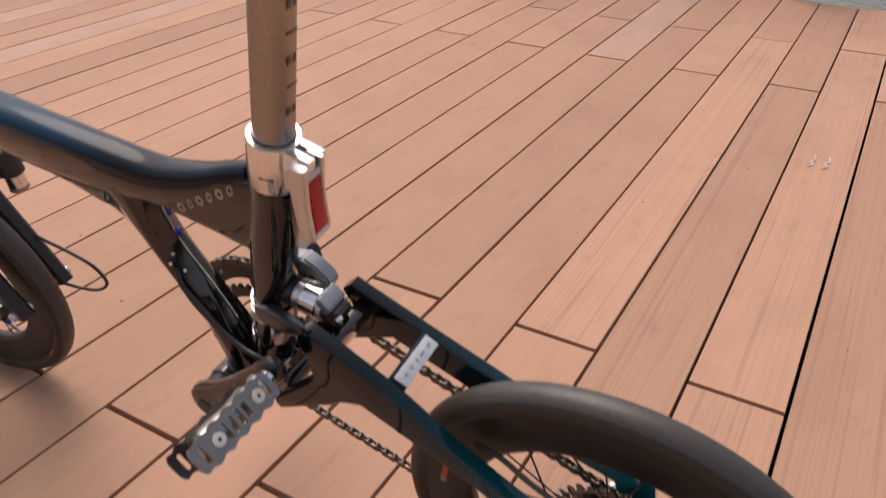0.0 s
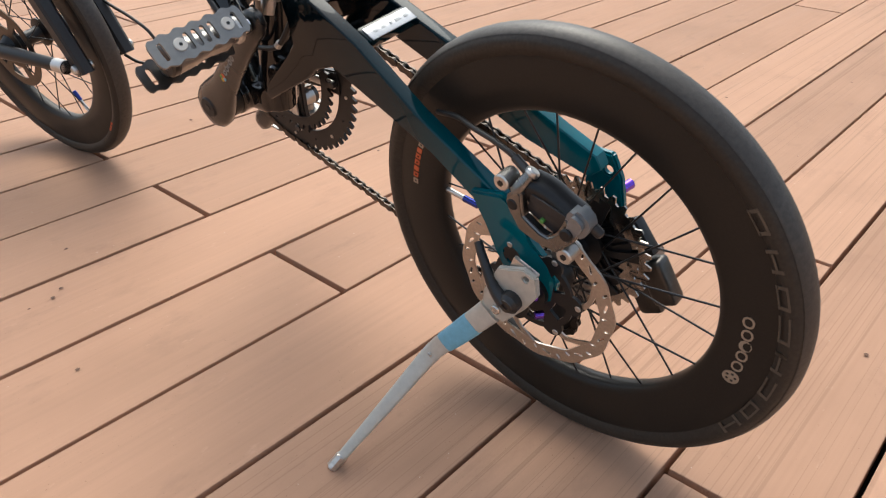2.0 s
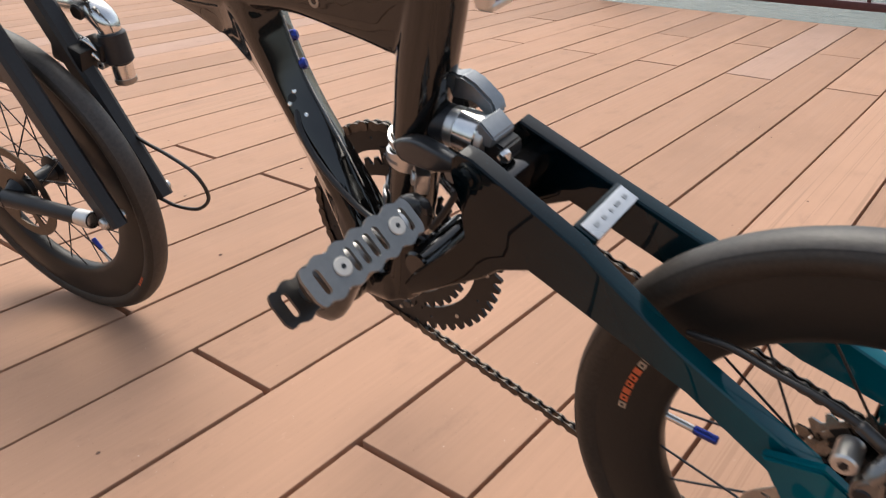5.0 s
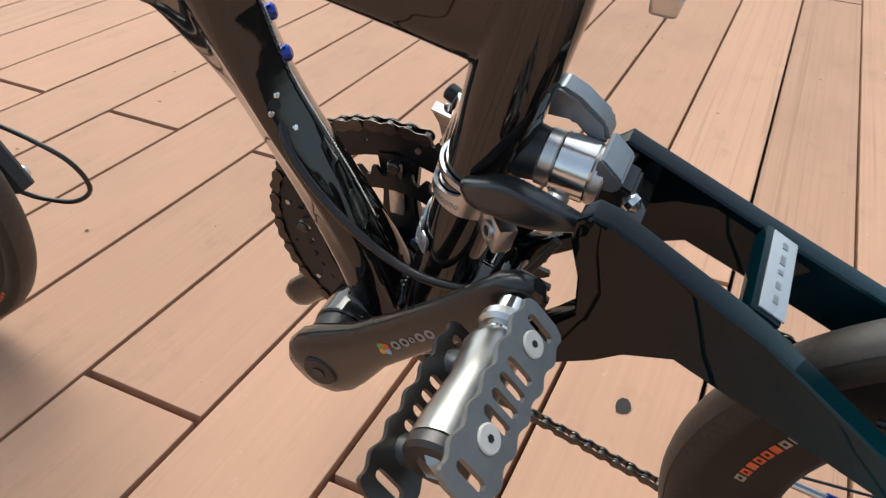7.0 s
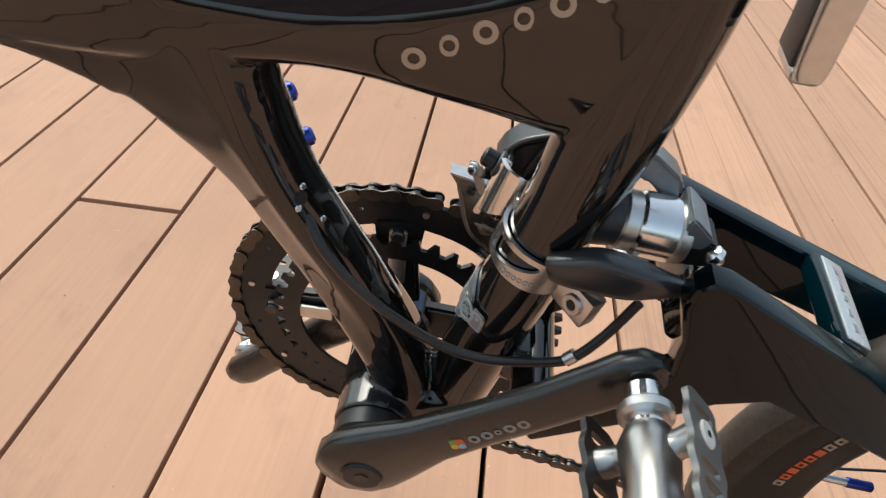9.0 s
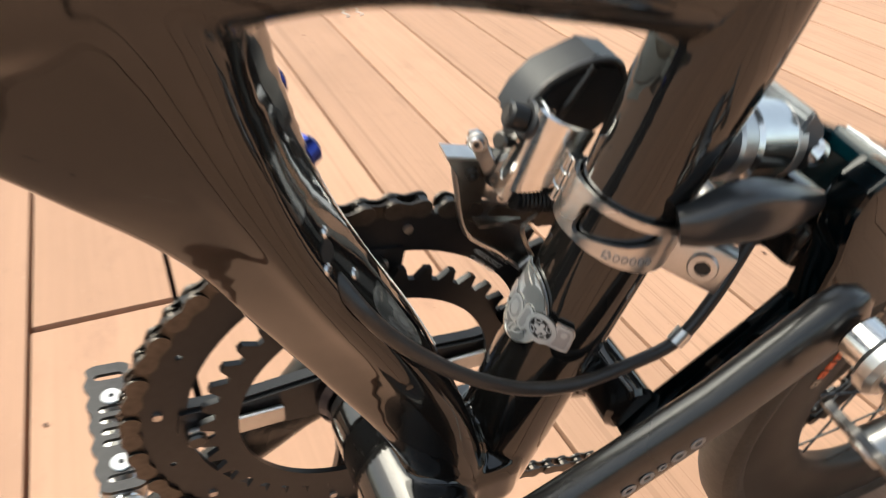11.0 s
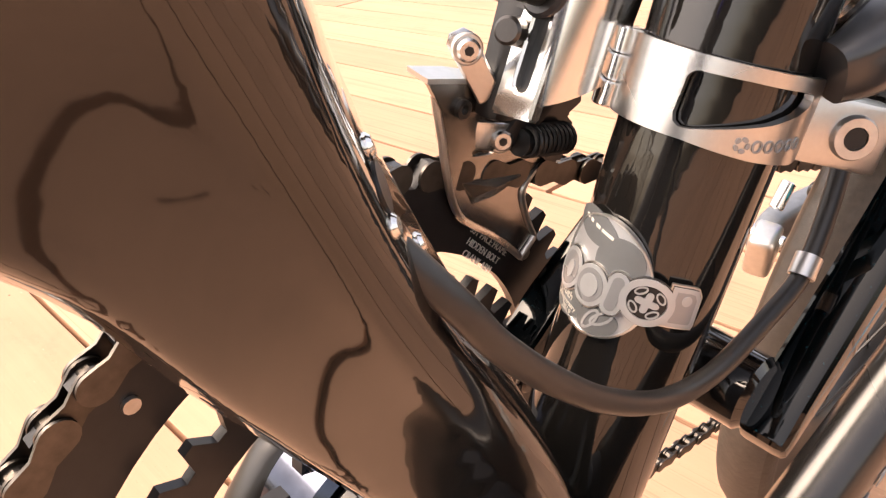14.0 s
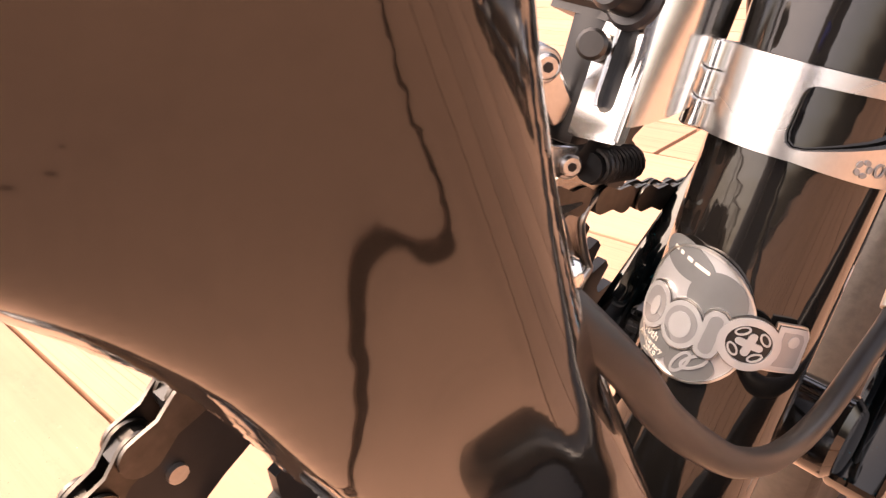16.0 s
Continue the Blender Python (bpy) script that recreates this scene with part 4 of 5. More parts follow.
         (0.0400, 0.3210), (0.0440, 0.3130), (0.0429, 0.3030), (0.0360, 0.2960), (0.0300, 0.2885), (0.0265, 0.2855), (0.0190, 0.2862), (0.0114, 0.2870), (0.0040, 0.2890), (-0.0050, 0.2920), (-0.0101, 0.2945), (-0.0150, 0.3030), (-0.0205, 0.3120), (-0.0218, 0.3180)]
bm = plate([(x + 0.0045, z + 0.0025) for x, z in FRAME], (), 0.010, y=-0.0735)
bmesh.ops.bevel(bm, geom=[e for e in bm.edges if len(e.link_faces) == 2 and e.calc_face_angle(0) > 0.9], offset=0.0022, segments=3, affect="EDGES")
part("caliper_arm", bm, CALM, cal, "polished caliper frame", angle=30)
part("frame_plug", rod((-0.0101, -0.0795, 0.3205), (-0.0101, -0.0740, 0.3205), 0.0052, 20, 0.001), BLACK, cal, "dark round plug")
part("caliper_bridge", tube([(-0.0091, -0.0745, 0.3303), (-0.0060, -0.0715, 0.3357), (0.0002, -0.0645, 0.3462)], [0.0054, 0.0058, 0.0050], 18, 5), CALM, cal, "polished hose banjo")
part("banjo_collar", rod((-0.0008, -0.0655, 0.3445), (0.0016, -0.0628, 0.3486), 0.0062, 20, 0.0012), SATIN, cal)
COVER = [(0.0318, 0.3150), (0.0350, 0.3260), (0.0395, 0.3320), (0.0470, 0.3305), (0.0530, 0.3255), (0.0550, 0.3190), (0.0510, 0.3100), (0.0435, 0.3035), (0.0360, 0.3060)]
bm = plate([(x + 0.0045, z + 0.0025) for x, z in COVER], (), 0.020, y=-0.0690)
bmesh.ops.bevel(bm, geom=[e for e in bm.edges if len(e.link_faces) == 2 and e.calc_face_angle(0) > 0.9], offset=0.0042, segments=4, affect="EDGES")
part("piston_cover", bm, BLUEGREY, cal, "blue-grey piston cover", angle=40)
part("cover_ring", rod((0.0416, -0.0815, 0.3117), (0.0416, -0.0740, 0.3117), 0.0058, 20, 0.001), BLACK, cal, "dark round plug")
part("bleed_mark", rod((0.0150, -0.0745, 0.3110), (0.0150, -0.0700, 0.3110), 0.0022, 12, 0.0005), GREENP, cal, "small green mark")
part("adjuster", rod((0.0500, -0.0660, 0.3230), (0.0625, -0.0620, 0.3085), 0.0045, 16, 0.002), PLASTIC, cal, "black adjuster")
for k in range(5):
    m = at(0.0185 + 0.0010 * k, -0.0715 + 0.0058 * k, 0.3205, 0, 17, 0)
    part("cooling_fin", box(0.034 + 0.002 * (k % 2), 0.0022, 0.0150 + 0.003 * (k % 2), 0.0009, m), GUN if k % 2 else PLASTIC, cal, "dark pad fin")
for p in ((-0.0225, 0.3352), (0.0370, 0.2855)):
    part("caliper_bolt", rod((p[0], -0.0765, p[1]), (p[0], -0.0580, p[1]), 0.0074, 20, 0.0012), SATIN, cal, "silver mounting bolt")
    part("bolt_socket", rod((p[0], -0.0770, p[1]), (p[0], -0.0745, p[1]), 0.0030, 6), BLACK, cal)
cal.matrix_basis = at(-0.0045, 0.0065, -0.0025)
for k in range(3):
    part("pad_plate", box(0.034, 0.0028, 0.020, 0.001, at(0.018, -0.0690 + 0.0085 * k, 0.3150, 0, 27, 0)), PLASTIC if k != 1 else GUN, cal, "dark brake pad plate")
part("pad_spring", box(0.020, 0.012, 0.0016, 0.0005, at(0.0145, -0.0650, 0.3275, 0, 24, 0)), GUN, cal)
part("brake_hose", tube([(-0.130, -0.026, 0.346), (-0.100, -0.034, 0.353), (-0.070, -0.046, 0.3555), (-0.042, -0.054, 0.3555), (-0.018, -0.058, 0.349), (0.000, -0.060, 0.338)], 0.0026, 10, 6), HOSE, cal, "black brake hose")
part("hose_end", rod((-0.022, -0.0575, 0.3505), (-0.002, -0.060, 0.339), 0.0040, 14, 0.001), GUN, cal)

KO = Vector((0.0120, 0.0, 0.0170))
bm = plate([(x + KO.x, z + KO.z) for x, z in ((-0.0350, 0.2400), (-0.0080, 0.2500), (0.0040, 0.2450), (0.0050, 0.2260), (-0.0080, 0.2060), (-0.0330, 0.1770), (-0.0560, 0.1830), (-0.0520, 0.2080))], [ring_of(0.0030, 12, -0.006 + KO.x, 0.2410 + KO.z)], 0.006, y=-0.0825)
bmesh.ops.bevel(bm, geom=[e for e in bm.edges if len(e.link_faces) == 2 and e.calc_face_angle(0) > 0.9], offset=0.0010, segments=2, affect="EDGES")
ks = part("kickstand", bm, CREAM, bike, "silver kickstand with pale blue tape, folded out", angle=30)
part("mount_plate", box(0.026, 0.004, 0.020, 0.0012, at(-0.0020, -0.0770, 0.2560, 0, 22, 0)), STEEL, ks, "bright steel mounting plate")
foot_p = Vector((-0.1375, -0.2224, 0.0420))
k0, k1 = Vector((-0.0350, -0.0845, 0.2010)), Vector((-0.0880, -0.1120, 0.1400))


def blade(a, b, w0, w1, t, bm):
    d = (b - a).normalized()
    s = Vector((0, 1, 0)).cross(d).normalized()
    u = d.cross(s)
    rows = []
    for p, w in ((a, w0), (b, w1)):
        rows.append([p + s * (sx * w) + u * (sy * t) for sx, sy in ((-1, -0.5), (-0.6, -1), (0.6, -1), (1, -0.5), (1, 0.5), (0.6, 1), (-0.6, 1), (-1, 0.5))])
    return skin(bm, rows)


tip = k0.lerp(k1, 0.98) + (foot_p - k1) * 0.96
spine = curve_points([(*k0, 0.0122, 0.0046), (*k0.lerp(k1, 0.55), 0.0108, 0.0046), (*k1, 0.0092, 0.0044), (*k1.lerp(tip, 0.35), 0.0078, 0.0040), (*k1.lerp(tip, 0.7), 0.0062, 0.0036), (*tip, 0.0050, 0.0034)], 4)
rows = []
for i, r in enumerate(spine):
    d = Vector(spine[min(i + 1, len(spine) - 1)][:3] - spine[max(i - 1, 0)][:3]).normalized()
    side = Vector((0, 1, 0)).cross(d).normalized()
    up = d.cross(side)
    rows.append([Vector(r[:3]) + side * float(r[3] * math.copysign(abs(math.cos(t)) ** 0.6, math.cos(t))) + up * float(r[4] * math.copysign(abs(math.sin(t)) ** 0.6, math.sin(t))) for t in np.linspace(0, 2 * math.pi, 16, endpoint=False)])
part("stand_leg", skin(bmesh.new(), rows), CREAM, ks, "tapering curved leg", angle=50)
tape = [[p + (p - Vector(spine[i][:3])).normalized() * 0.0005 for p in rows[i]] for i in range(2, 7)]
part("blue_tape", skin(bmesh.new(), tape), PALEBLUE, ks, "pale blue tape", angle=50)
p = k0.lerp(k1, 1.0) + Vector((0.0, -0.006, 0.0))
part("rivet", rod(p, p + Vector((0, 0.003, 0)), 0.0028, 12, 0.0005), STEEL, ks)
e = k1 + (foot_p - k1) * 0.9
part("stand_foot", rod(e, foot_p + (foot_p - k1).normalized() * 0.004, 0.0062, 8, 0.002), STEEL, ks, "grey worn foot")
part("stand_bolt", rod((-0.0270, -0.0885, 0.2080), (-0.0270, -0.0840, 0.2080), 0.0048, 18, 0.0008), SATIN, ks, "silver bolt")
part("pivot_knob", rod((-0.0080, -0.0960, 0.2290), (-0.0080, -0.0800, 0.2290), 0.0100, 24, 0.003), PLASTIC, ks, "black round pivot head")
part("knob_face", lathe([(0.0030, -0.0970), (0.0062, -0.0970), (0.0068, -0.0955), (0.0030, -0.0955)], 24), GUN, ks, m=at(-0.0080, 0, 0.2290))
part("release_lever", tube([(-0.0120, -0.0920, 0.2280), (-0.0260, -0.0890, 0.2380), (-0.0420, -0.0810, 0.2580), (-0.0500, -0.0760, 0.2680)], [0.0072, 0.0052, 0.0042, 0.0040], 12, 5), PLASTIC, ks, "black release lever")

# ---------------------------------------------------------------- drivetrain
def turned(p, a):
    c, s = math.cos(a), math.sin(a)
    return (BB[0] + c * p[0] - s * p[1], BB[1] + s * p[0] + c * p[1])


ring_big = plate(toothed(53, 0.1135, 0.1060), [ring_of(0.0860, 64)] + [ring_of(0.0016, 8, *(0.098 * math.cos(radians(a)), 0.098 * math.sin(radians(a)))) for a in range(14, 374, 45)], 0.0035)
crank = part("crankset", ring_big, BLACK, bike, "black double chainring crankset", m=at(BB[0], RY, BB[1], 0, -43.9, 0))
small = plate(toothed(39, 0.0815, 0.0750), [ring_of(0.0640, 56)], 0.003, y=-0.0075)
part("inner_chainring", small, BLACK, crank, "black inner chainring")
# four spider arms
for k in range(4):
    a = radians(45 + 90 * k)
    c, s = math.cos(a), math.sin(a)
    bm = plate([(0.018 * c - 0.016 * s, 0.018 * s + 0.016 * c), (0.060 * c - 0.0125 * s, 0.060 * s + 0.0125 * c), (0.090 * c - 0.016 * s, 0.090 * s + 0.016 * c), (0.0925 * c, 0.0925 * s), (0.090 * c + 0.016 * s, 0.090 * s - 0.016 * c),
                (0.060 * c + 0.0125 * s, 0.060 * s - 0.0125 * c), (0.018 * c + 0.016 * s, 0.018 * s - 0.016 * c)], (), 0.009, y=0.001)
    bmesh.ops.bevel(bm, geom=[e for e in bm.edges if len(e.link_faces) == 2 and e.calc_face_angle(0) > 0.9], offset=0.002, segments=2, affect="EDGES")
    part("spider_arm", bm, BLACK, crank, angle=30)
    part("spider_face", box(0.044, 0.003, 0.011, 0.0012, at(0.064 * c, -0.0065, 0.064 * s, 0, -math.degrees(a), 0)), SATIN, crank, "silver spider edge")
    part("ring_bolt", rod((0.083 * c, -0.0105, 0.083 * s), (0.083 * c, 0.004, 0.083 * s), 0.0046, 18, 0.001), GUN, crank, "dark chainring bolt")
part("spider_hub", rod((0, -0.012, 0), (0, 0.012, 0), 0.026, 36, 0.003), CUPM, crank, "glossy blue-black bearing cup")
for a in range(14, 374, 45):
    r = radians(a + 22)
    part("ring_pin", rod((0.0985 * math.cos(r), -0.003, 0.0985 * math.sin(r)), (0.0985 * math.cos(r), 0.0, 0.0985 * math.sin(r)), 0.0022, 10), STEEL, crank, "steel shift pin")


def arm(side, name, label, y0):
    """A hollow-looking crank arm from the axle to the pedal eye, along local x."""
    bm = bmesh.new()
    rows = []
    for x, hz, hy, yo in ((-0.0285, 0.006, 0.004, 0.0), (-0.0245, 0.0175, 0.0080, 0.0), (-0.013, 0.0250, 0.0108, 0.0), (0.0, 0.0268, 0.0112, 0.0), (0.018, 0.0240, 0.0106, 0.001), (0.05, 0.0165, 0.0090, 0.003), (0.09, 0.0145, 0.0082, 0.006),
                          (0.13, 0.0138, 0.0078, 0.009), (0.163, 0.0145, 0.0078, 0.010), (0.177, 0.0148, 0.0078, 0.010), (0.187, 0.0112, 0.0070, 0.010), (0.1925, 0.004, 0.004, 0.010)):
        ring = []
        for t in np.linspace(0, 2 * math.pi, 24, endpoint=False):
            c, s = math.cos(t), math.sin(t)
            ring.append((x, y0 + side * yo + hy * math.copysign(abs(s) ** 0.7, s), hz * math.copysign(abs(c) ** 0.8, c)))
        rows.append(ring)
    skin(bm, rows)
    return bm


left_arm = part("crank_arm", arm(-1, "", "", 0), CRANKM, crank, "black satin crank arm", m=at(0, -0.0465 - 0.0640, 0))
right_arm = part("crank_arm", arm(1, "", "", 0), CRANKM, crank, "black satin crank arm", m=at(0, 0.016, 0, 0, 180, 0))
part("axle_cap", rod((0, -0.0465 - 0.0768, 0), (0, -0.0465 - 0.0715, 0), 0.0125, 30, 0.0015), BLACK, crank, "black axle cap with a hex socket")
part("cap_socket", rod((0, -0.0465 - 0.0774, 0), (0, -0.0465 - 0.075, 0), 0.0045, 6), HOSE, crank)
part("bottom_bracket", rod((0, -0.0465 - 0.055, 0), (0, -0.0465 - 0.034, 0), 0.0215, 36, 0.002), BLACK, crank)
part("bottom_bracket", rod((0, -0.020, 0), (0, -0.012, 0), 0.0215, 36, 0.002), BLACK, crank)
for i, (x, w, mat) in enumerate([(0.072, 0.0085, ORANGE), (0.083, 0.0065, GREYPRINT), (0.0915, 0.0065, GREYPRINT), (0.0985, 0.004, GREYPRINT), (0.106, 0.0065, GREYPRINT), (0.1145, 0.0065, GREYPRINT)]):
    y = -0.1105 - 0.0123 - 0.058 * (x - 0.05)
    bm = plate(ring_of(w / 2, 16, x, 0), [ring_of(w / 4, 10, x, 0)] if i else (), 0.0003, y=y + 0.0001)
    part("arm_print", bm, mat, crank, "small print", angle=30)


def pedal(where):
    """Twin-cage alloy platform pedal, its spindle along -y from the crank."""
    body = bmesh.new()
    rod((0, 0.004, 0), (0, -0.020, 0), 0.0085, 24, 0.001, bm=body)
    ped = part("pedal", body, CHROME, crank, "grey twin-cage alloy platform pedal", m=where)
    part("pedal_collar", rod((0, -0.006, 0), (0, -0.014, 0), 0.0125, 24, 0.002), SATIN, ped, "knurled collar")
    core = bmesh.new()
    tube([(0, -0.018, 0), (0, -0.026, 0), (0, -0.046, 0), (0, -0.068, 0), (0, -0.080, 0)], [0.0100, 0.0135, 0.0118, 0.0142, 0.0146], 14, bm=core)
    part("pedal_body", core, PEDBODY, ped, "polished pedal body", angle=40)
    part("end_cap", rod((0, -0.079, 0), (0, -0.088, 0), 0.0145, 28, 0.002), GUN, ped, "grey end cap")
    for y in (-0.0275, -0.0775):
        for s in (-1, 1):
            part("pedal_bridge", tube([(0, y - 0.004, 0), (0.012 * s, y - 0.001, 0), (0.0235 * s, y, 0)], [0.0105, 0.0064, 0.0078], 10, 4), PEDBODY, ped, "polished strut")
    for side in (-1, 1):
        upper = []
        for i in range(61):
            u = i / 60
            wide = 0.0138 + 0.0013 * math.cos(2 * math.pi * 6 * u)
            end = max(0.0, abs(2 * u - 1) - 0.88) / 0.12
            upper.append((-0.009 - 0.096 * u, wide * math.sqrt(max(0.0, 1 - 0.75 * end ** 2))))
        outline = upper + [(p[0], -p[1]) for p in upper[::-1]]
        hs = [slot(y, 0.0, 0.017, 0.0050, math.pi / 2, 4) for y in (-0.018, -0.043, -0.0515, -0.060, -0.0685, -0.0945)]
        bm = plate(outline, hs, 0.0028)
        bmesh.ops.transform(bm, matrix=Matrix(((0, 1, 0, side * 0.0235), (1, 0, 0, 0), (0, 0, 1, 0), (0, 0, 0, 1))), verts=bm.verts)
        part("cage_plate", bm, GUN if side < 0 else PEDALM, ped, "grey slotted cage plate", angle=25)
        for y in (-0.0275, -0.0775):
            b = rod((side * 0.0245, y, 0), (side * 0.0262, y, 0), 0.0062, 20, 0.0006)
            part("cage_bolt", b, WHITE if side > 0 else SATIN, ped, "bright cage bolt")
            part("bolt_socket", rod((side * 0.0260, y, 0), (side * 0.0264, y, 0), 0.0018, 6), BLACK, ped)
    return ped


pedal(at(0.1805, -0.0465 - 0.0872, 0, 0, 3, 0))
pedal(at(-0.1775, 0.034, 0, 0, 40, 180))

# chain
R1, R2, RP = 0.1100, 0.0345, 0.0222
CAS, UP, LOW = HUB, (0.008, 0.168), (-0.045, 0.094)


def tangent(c1, r1, c2, r2, side):
    """Outer tangent points of two circles in the xz plane."""
    dx, dz = c2[0] - c1[0], c2[1] - c1[1]
    L, a = math.hypot(dx, dz), math.atan2(dz, dx)
    b = math.acos((r1 - r2) / L) * side
    return ((c1[0] + r1 * math.cos(a + b), c1[1] + r1 * math.sin(a + b)), (c2[0] + r2 * math.cos(a + b), c2[1] + r2 * math.sin(a + b)))


def sweep(c, r, p, q, cw, y):
    a0, a1 = math.atan2(p[1] - c[1], p[0] - c[0]), math.atan2(q[1] - c[1], q[0] - c[0])
    if cw and a1 > a0:
        a1 -= 2 * math.pi
    if not cw and a1 < a0:
        a1 += 2 * math.pi
    n = max(3, int(abs(a1 - a0) * 8))
    return [(c[0] + r * math.cos(a), y, c[1] + r * math.sin(a)) for a in np.linspace(a0, a1, n)]


t1, t2 = tangent(BB, R1, CAS, R2, 1)
l1, l2 = tangent(BB, R1, LOW, RP, -1)
line = [(t1[0], RY, t1[1]), (t2[0], 0.0365, t2[1])]
line += sweep(CAS, R2, t2, (CAS[0] + R2, CAS[1] - 0.004), True, 0.0365)[1:]
line += [(UP[0] - RP, 0.038, UP[1]), (LOW[0] + RP, 0.039, LOW[1] + 0.01)]
line += sweep(LOW, RP, (LOW[0] + RP, LOW[1]), l2, True, 0.040)
line += [(l1[0], RY, l1[1])]
line += sweep(BB, R1, l1, t1, True, RY)[1:]
pts = [Vector(p) for p in line]
steps, lens = [], [0.0]
for a, b in zip(pts, pts[1:]):
    lens.append(lens[-1] + (b - a).length)


def along(s):
    for i in range(len(lens) - 1):
        if lens[i + 1] >= s:
            return pts[i].lerp(pts[i + 1], (s - lens[i]) / max(1e-9, lens[i + 1] - lens[i]))
    return pts[-1]


chain = tagged(new("chain"), "")
chain.parent = bike
outer_bm, inner_bm = bmesh.new(), bmesh.new()
for bm_l, y, t in ((outer_bm, 0.0031, 0.0009), (inner_bm, 0.0019, 0.0009)):
    for sgn in (-1, 1):
        o = []
        for side in (1, -1):
            o += [(side * (0.00635 + 0.0046 * math.cos(a)), side * 0.0046 * math.sin(a)) for a in np.linspace(-1.95, 1.95, 11)]
            o.append((0.0, side * 0.0031))
        plate(o, (), t, bm=bm_l, y=sgn * y)
    for x in (-0.00635, 0.00635):
        rod((x, -y - 0.0004, 0), (x, y + 0.0004, 0), 0.0019 if bm_l is outer_bm else 0.0036, 10, bm=bm_l)
links = []
count = int(lens[-1] / 0.0127)
for i in range(count):
    a, b = along(i * 0.0127), along(i * 0.0127 + 0.0127)
    d = (b - a).normalized()
    up = d.cross(Vector((0, 1, 0))).normalized()
    yy = up.cross(d)
    m = Matrix((( d.x, yy.x, up.x, (a.x + b.x) / 2), (d.y, yy.y, up.y, (a.y + b.y) / 2), (d.z, yy.z, up.z, (a.z + b.z) / 2), (0, 0, 0, 1)))
    if i < 2:
        links.append(part("chain_link", (outer_bm, inner_bm)[i], CHAINM if i else LINKM, chain, m=m, angle=30))
    else:
        again(links[i % 2], m)

# rear derailleur
rd = part("rear_derailleur", box(0.026, 0.020, 0.050, 0.006, at(0.0590, 0.058, 0.180, 0, -28, 0), seg=3), GUN, bike, "grey and silver rear derailleur")
part("link_plate", box(0.050, 0.012, 0.026, 0.005, at(0.044, 0.058, 0.160, 0, 62, 0)), GUN, rd, "polished link plate")
part("upper_link", box(0.014, 0.014, 0.040, 0.004, at(0.036, 0.060, 0.222, 0, -35, 0)), BLACK, rd)
bm = loft([(0.046, 0.190, 0.012, 0.009, 3.5, 0.076), (0.020, 0.186, 0.013, 0.010, 4.0, 0.082), (-0.012, 0.182, 0.014, 0.010, 4.0, 0.086), (-0.036, 0.180, 0.010, 0.008, 3.5, 0.084)], 18)
part("outer_link", bm, BLUEGREY, rd, "polished blue-grey outer link", angle=40)
part("knuckle", box(0.026, 0.020, 0.040, 0.006, at(-0.034, 0.080, 0.176, 0, -20, 12), seg=3), SATIN, rd, "silver derailleur knuckle")
part("knuckle_bolt", rod((-0.034, 0.066, 0.186), (-0.034, 0.094, 0.186), 0.0065, 18, 0.001), CHROME, rd, "silver pivot bolt")
part("barrel_adjuster", rod((-0.022, 0.084, 0.204), (-0.010, 0.084, 0.222), 0.0055, 16, 0.001), CHROME, rd, "silver barrel adjuster")
for y in (0.031, 0.048):
    bm = blade(Vector((UP[0], y, UP[1] + 0.004)), Vector((LOW[0], y, LOW[1] - 0.004)), 0.013, 0.011, 0.0011, bmesh.new())
    part("cage", bm, BLACK, rd, smooth=False)
for c in (UP, LOW):
    bm = plate(toothed(11, 0.0245, 0.0195), [ring_of(0.005, 12)] + [ring_of(0.0032, 8, 0.012 * math.cos(k * 1.2566), 0.012 * math.sin(k * 1.2566)) for k in range(5)], 0.0024)
    part("jockey_wheel", bm, BLACK, rd, m=at(c[0], 0.0395, c[1]))

# ---------------------------------------------------------------- round the seat tube: derailleur, badge, hose
axis_m = lambda z: Matrix.Translation(Vector((seat_x(z), TY, z))) @ Matrix.Rotation(math.atan2(0.270, 1), 4, "Y")
# band clamp


def round_tube(z, ang, r=0.0):
    """A frame on the seat tube's skin: x outward, z up the tube. Angle 0 looks back, 180 ahead, 270 to the left."""
    return axis_m(z) @ Matrix.Rotation(radians(ang), 4, "Z") @ Matrix.Translation(Vector((TR + r, 0, 0)))


def wrap(bm, z, ang, r, cuts=2):
    """Bends a mesh drawn in (arc, outward, height) round the seat tube."""
    if cuts:
        bmesh.ops.subdivide_edges(bm, edges=[e for e in bm.edges if e.calc_length() > 0.003], cuts=cuts)
    base = axis_m(z) @ Matrix.Rotation(radians(ang), 4, "Z")
    for v in bm.verts:
        a = v.co.x / r
        v.co = base @ Vector(((r + v.co.y) * math.cos(a), (r + v.co.y) * math.sin(a), v.co.z))
    return bm


def strip(outline, holes, thick):
    """A plate of narrow columns, so that it can be bent."""
    bm = plate(outline, holes, thick)
    xs = [p[0] for p in outline]
    for x in np.arange(min(xs) + 0.0015, max(xs), 0.0015):
        bmesh.ops.bisect_plane(bm, geom=bm.verts[:] + bm.edges[:] + bm.faces[:], plane_co=(float(x), 0, 0), plane_no=(1, 0, 0))
    return bm


CZ, CR_IN = 0.4207, TR + 0.0008
BAND = CR_IN + 0.0011
lo, hi = BAND * radians(69), BAND * radians(108)
bm = strip([(-lo, -0.0098), (0.0, -0.0094), (0.016, -0.0106), (0.030, -0.0108), (hi, -0.0092), (hi, 0.0092), (0.020, 0.0098), (-lo, 0.0098)],
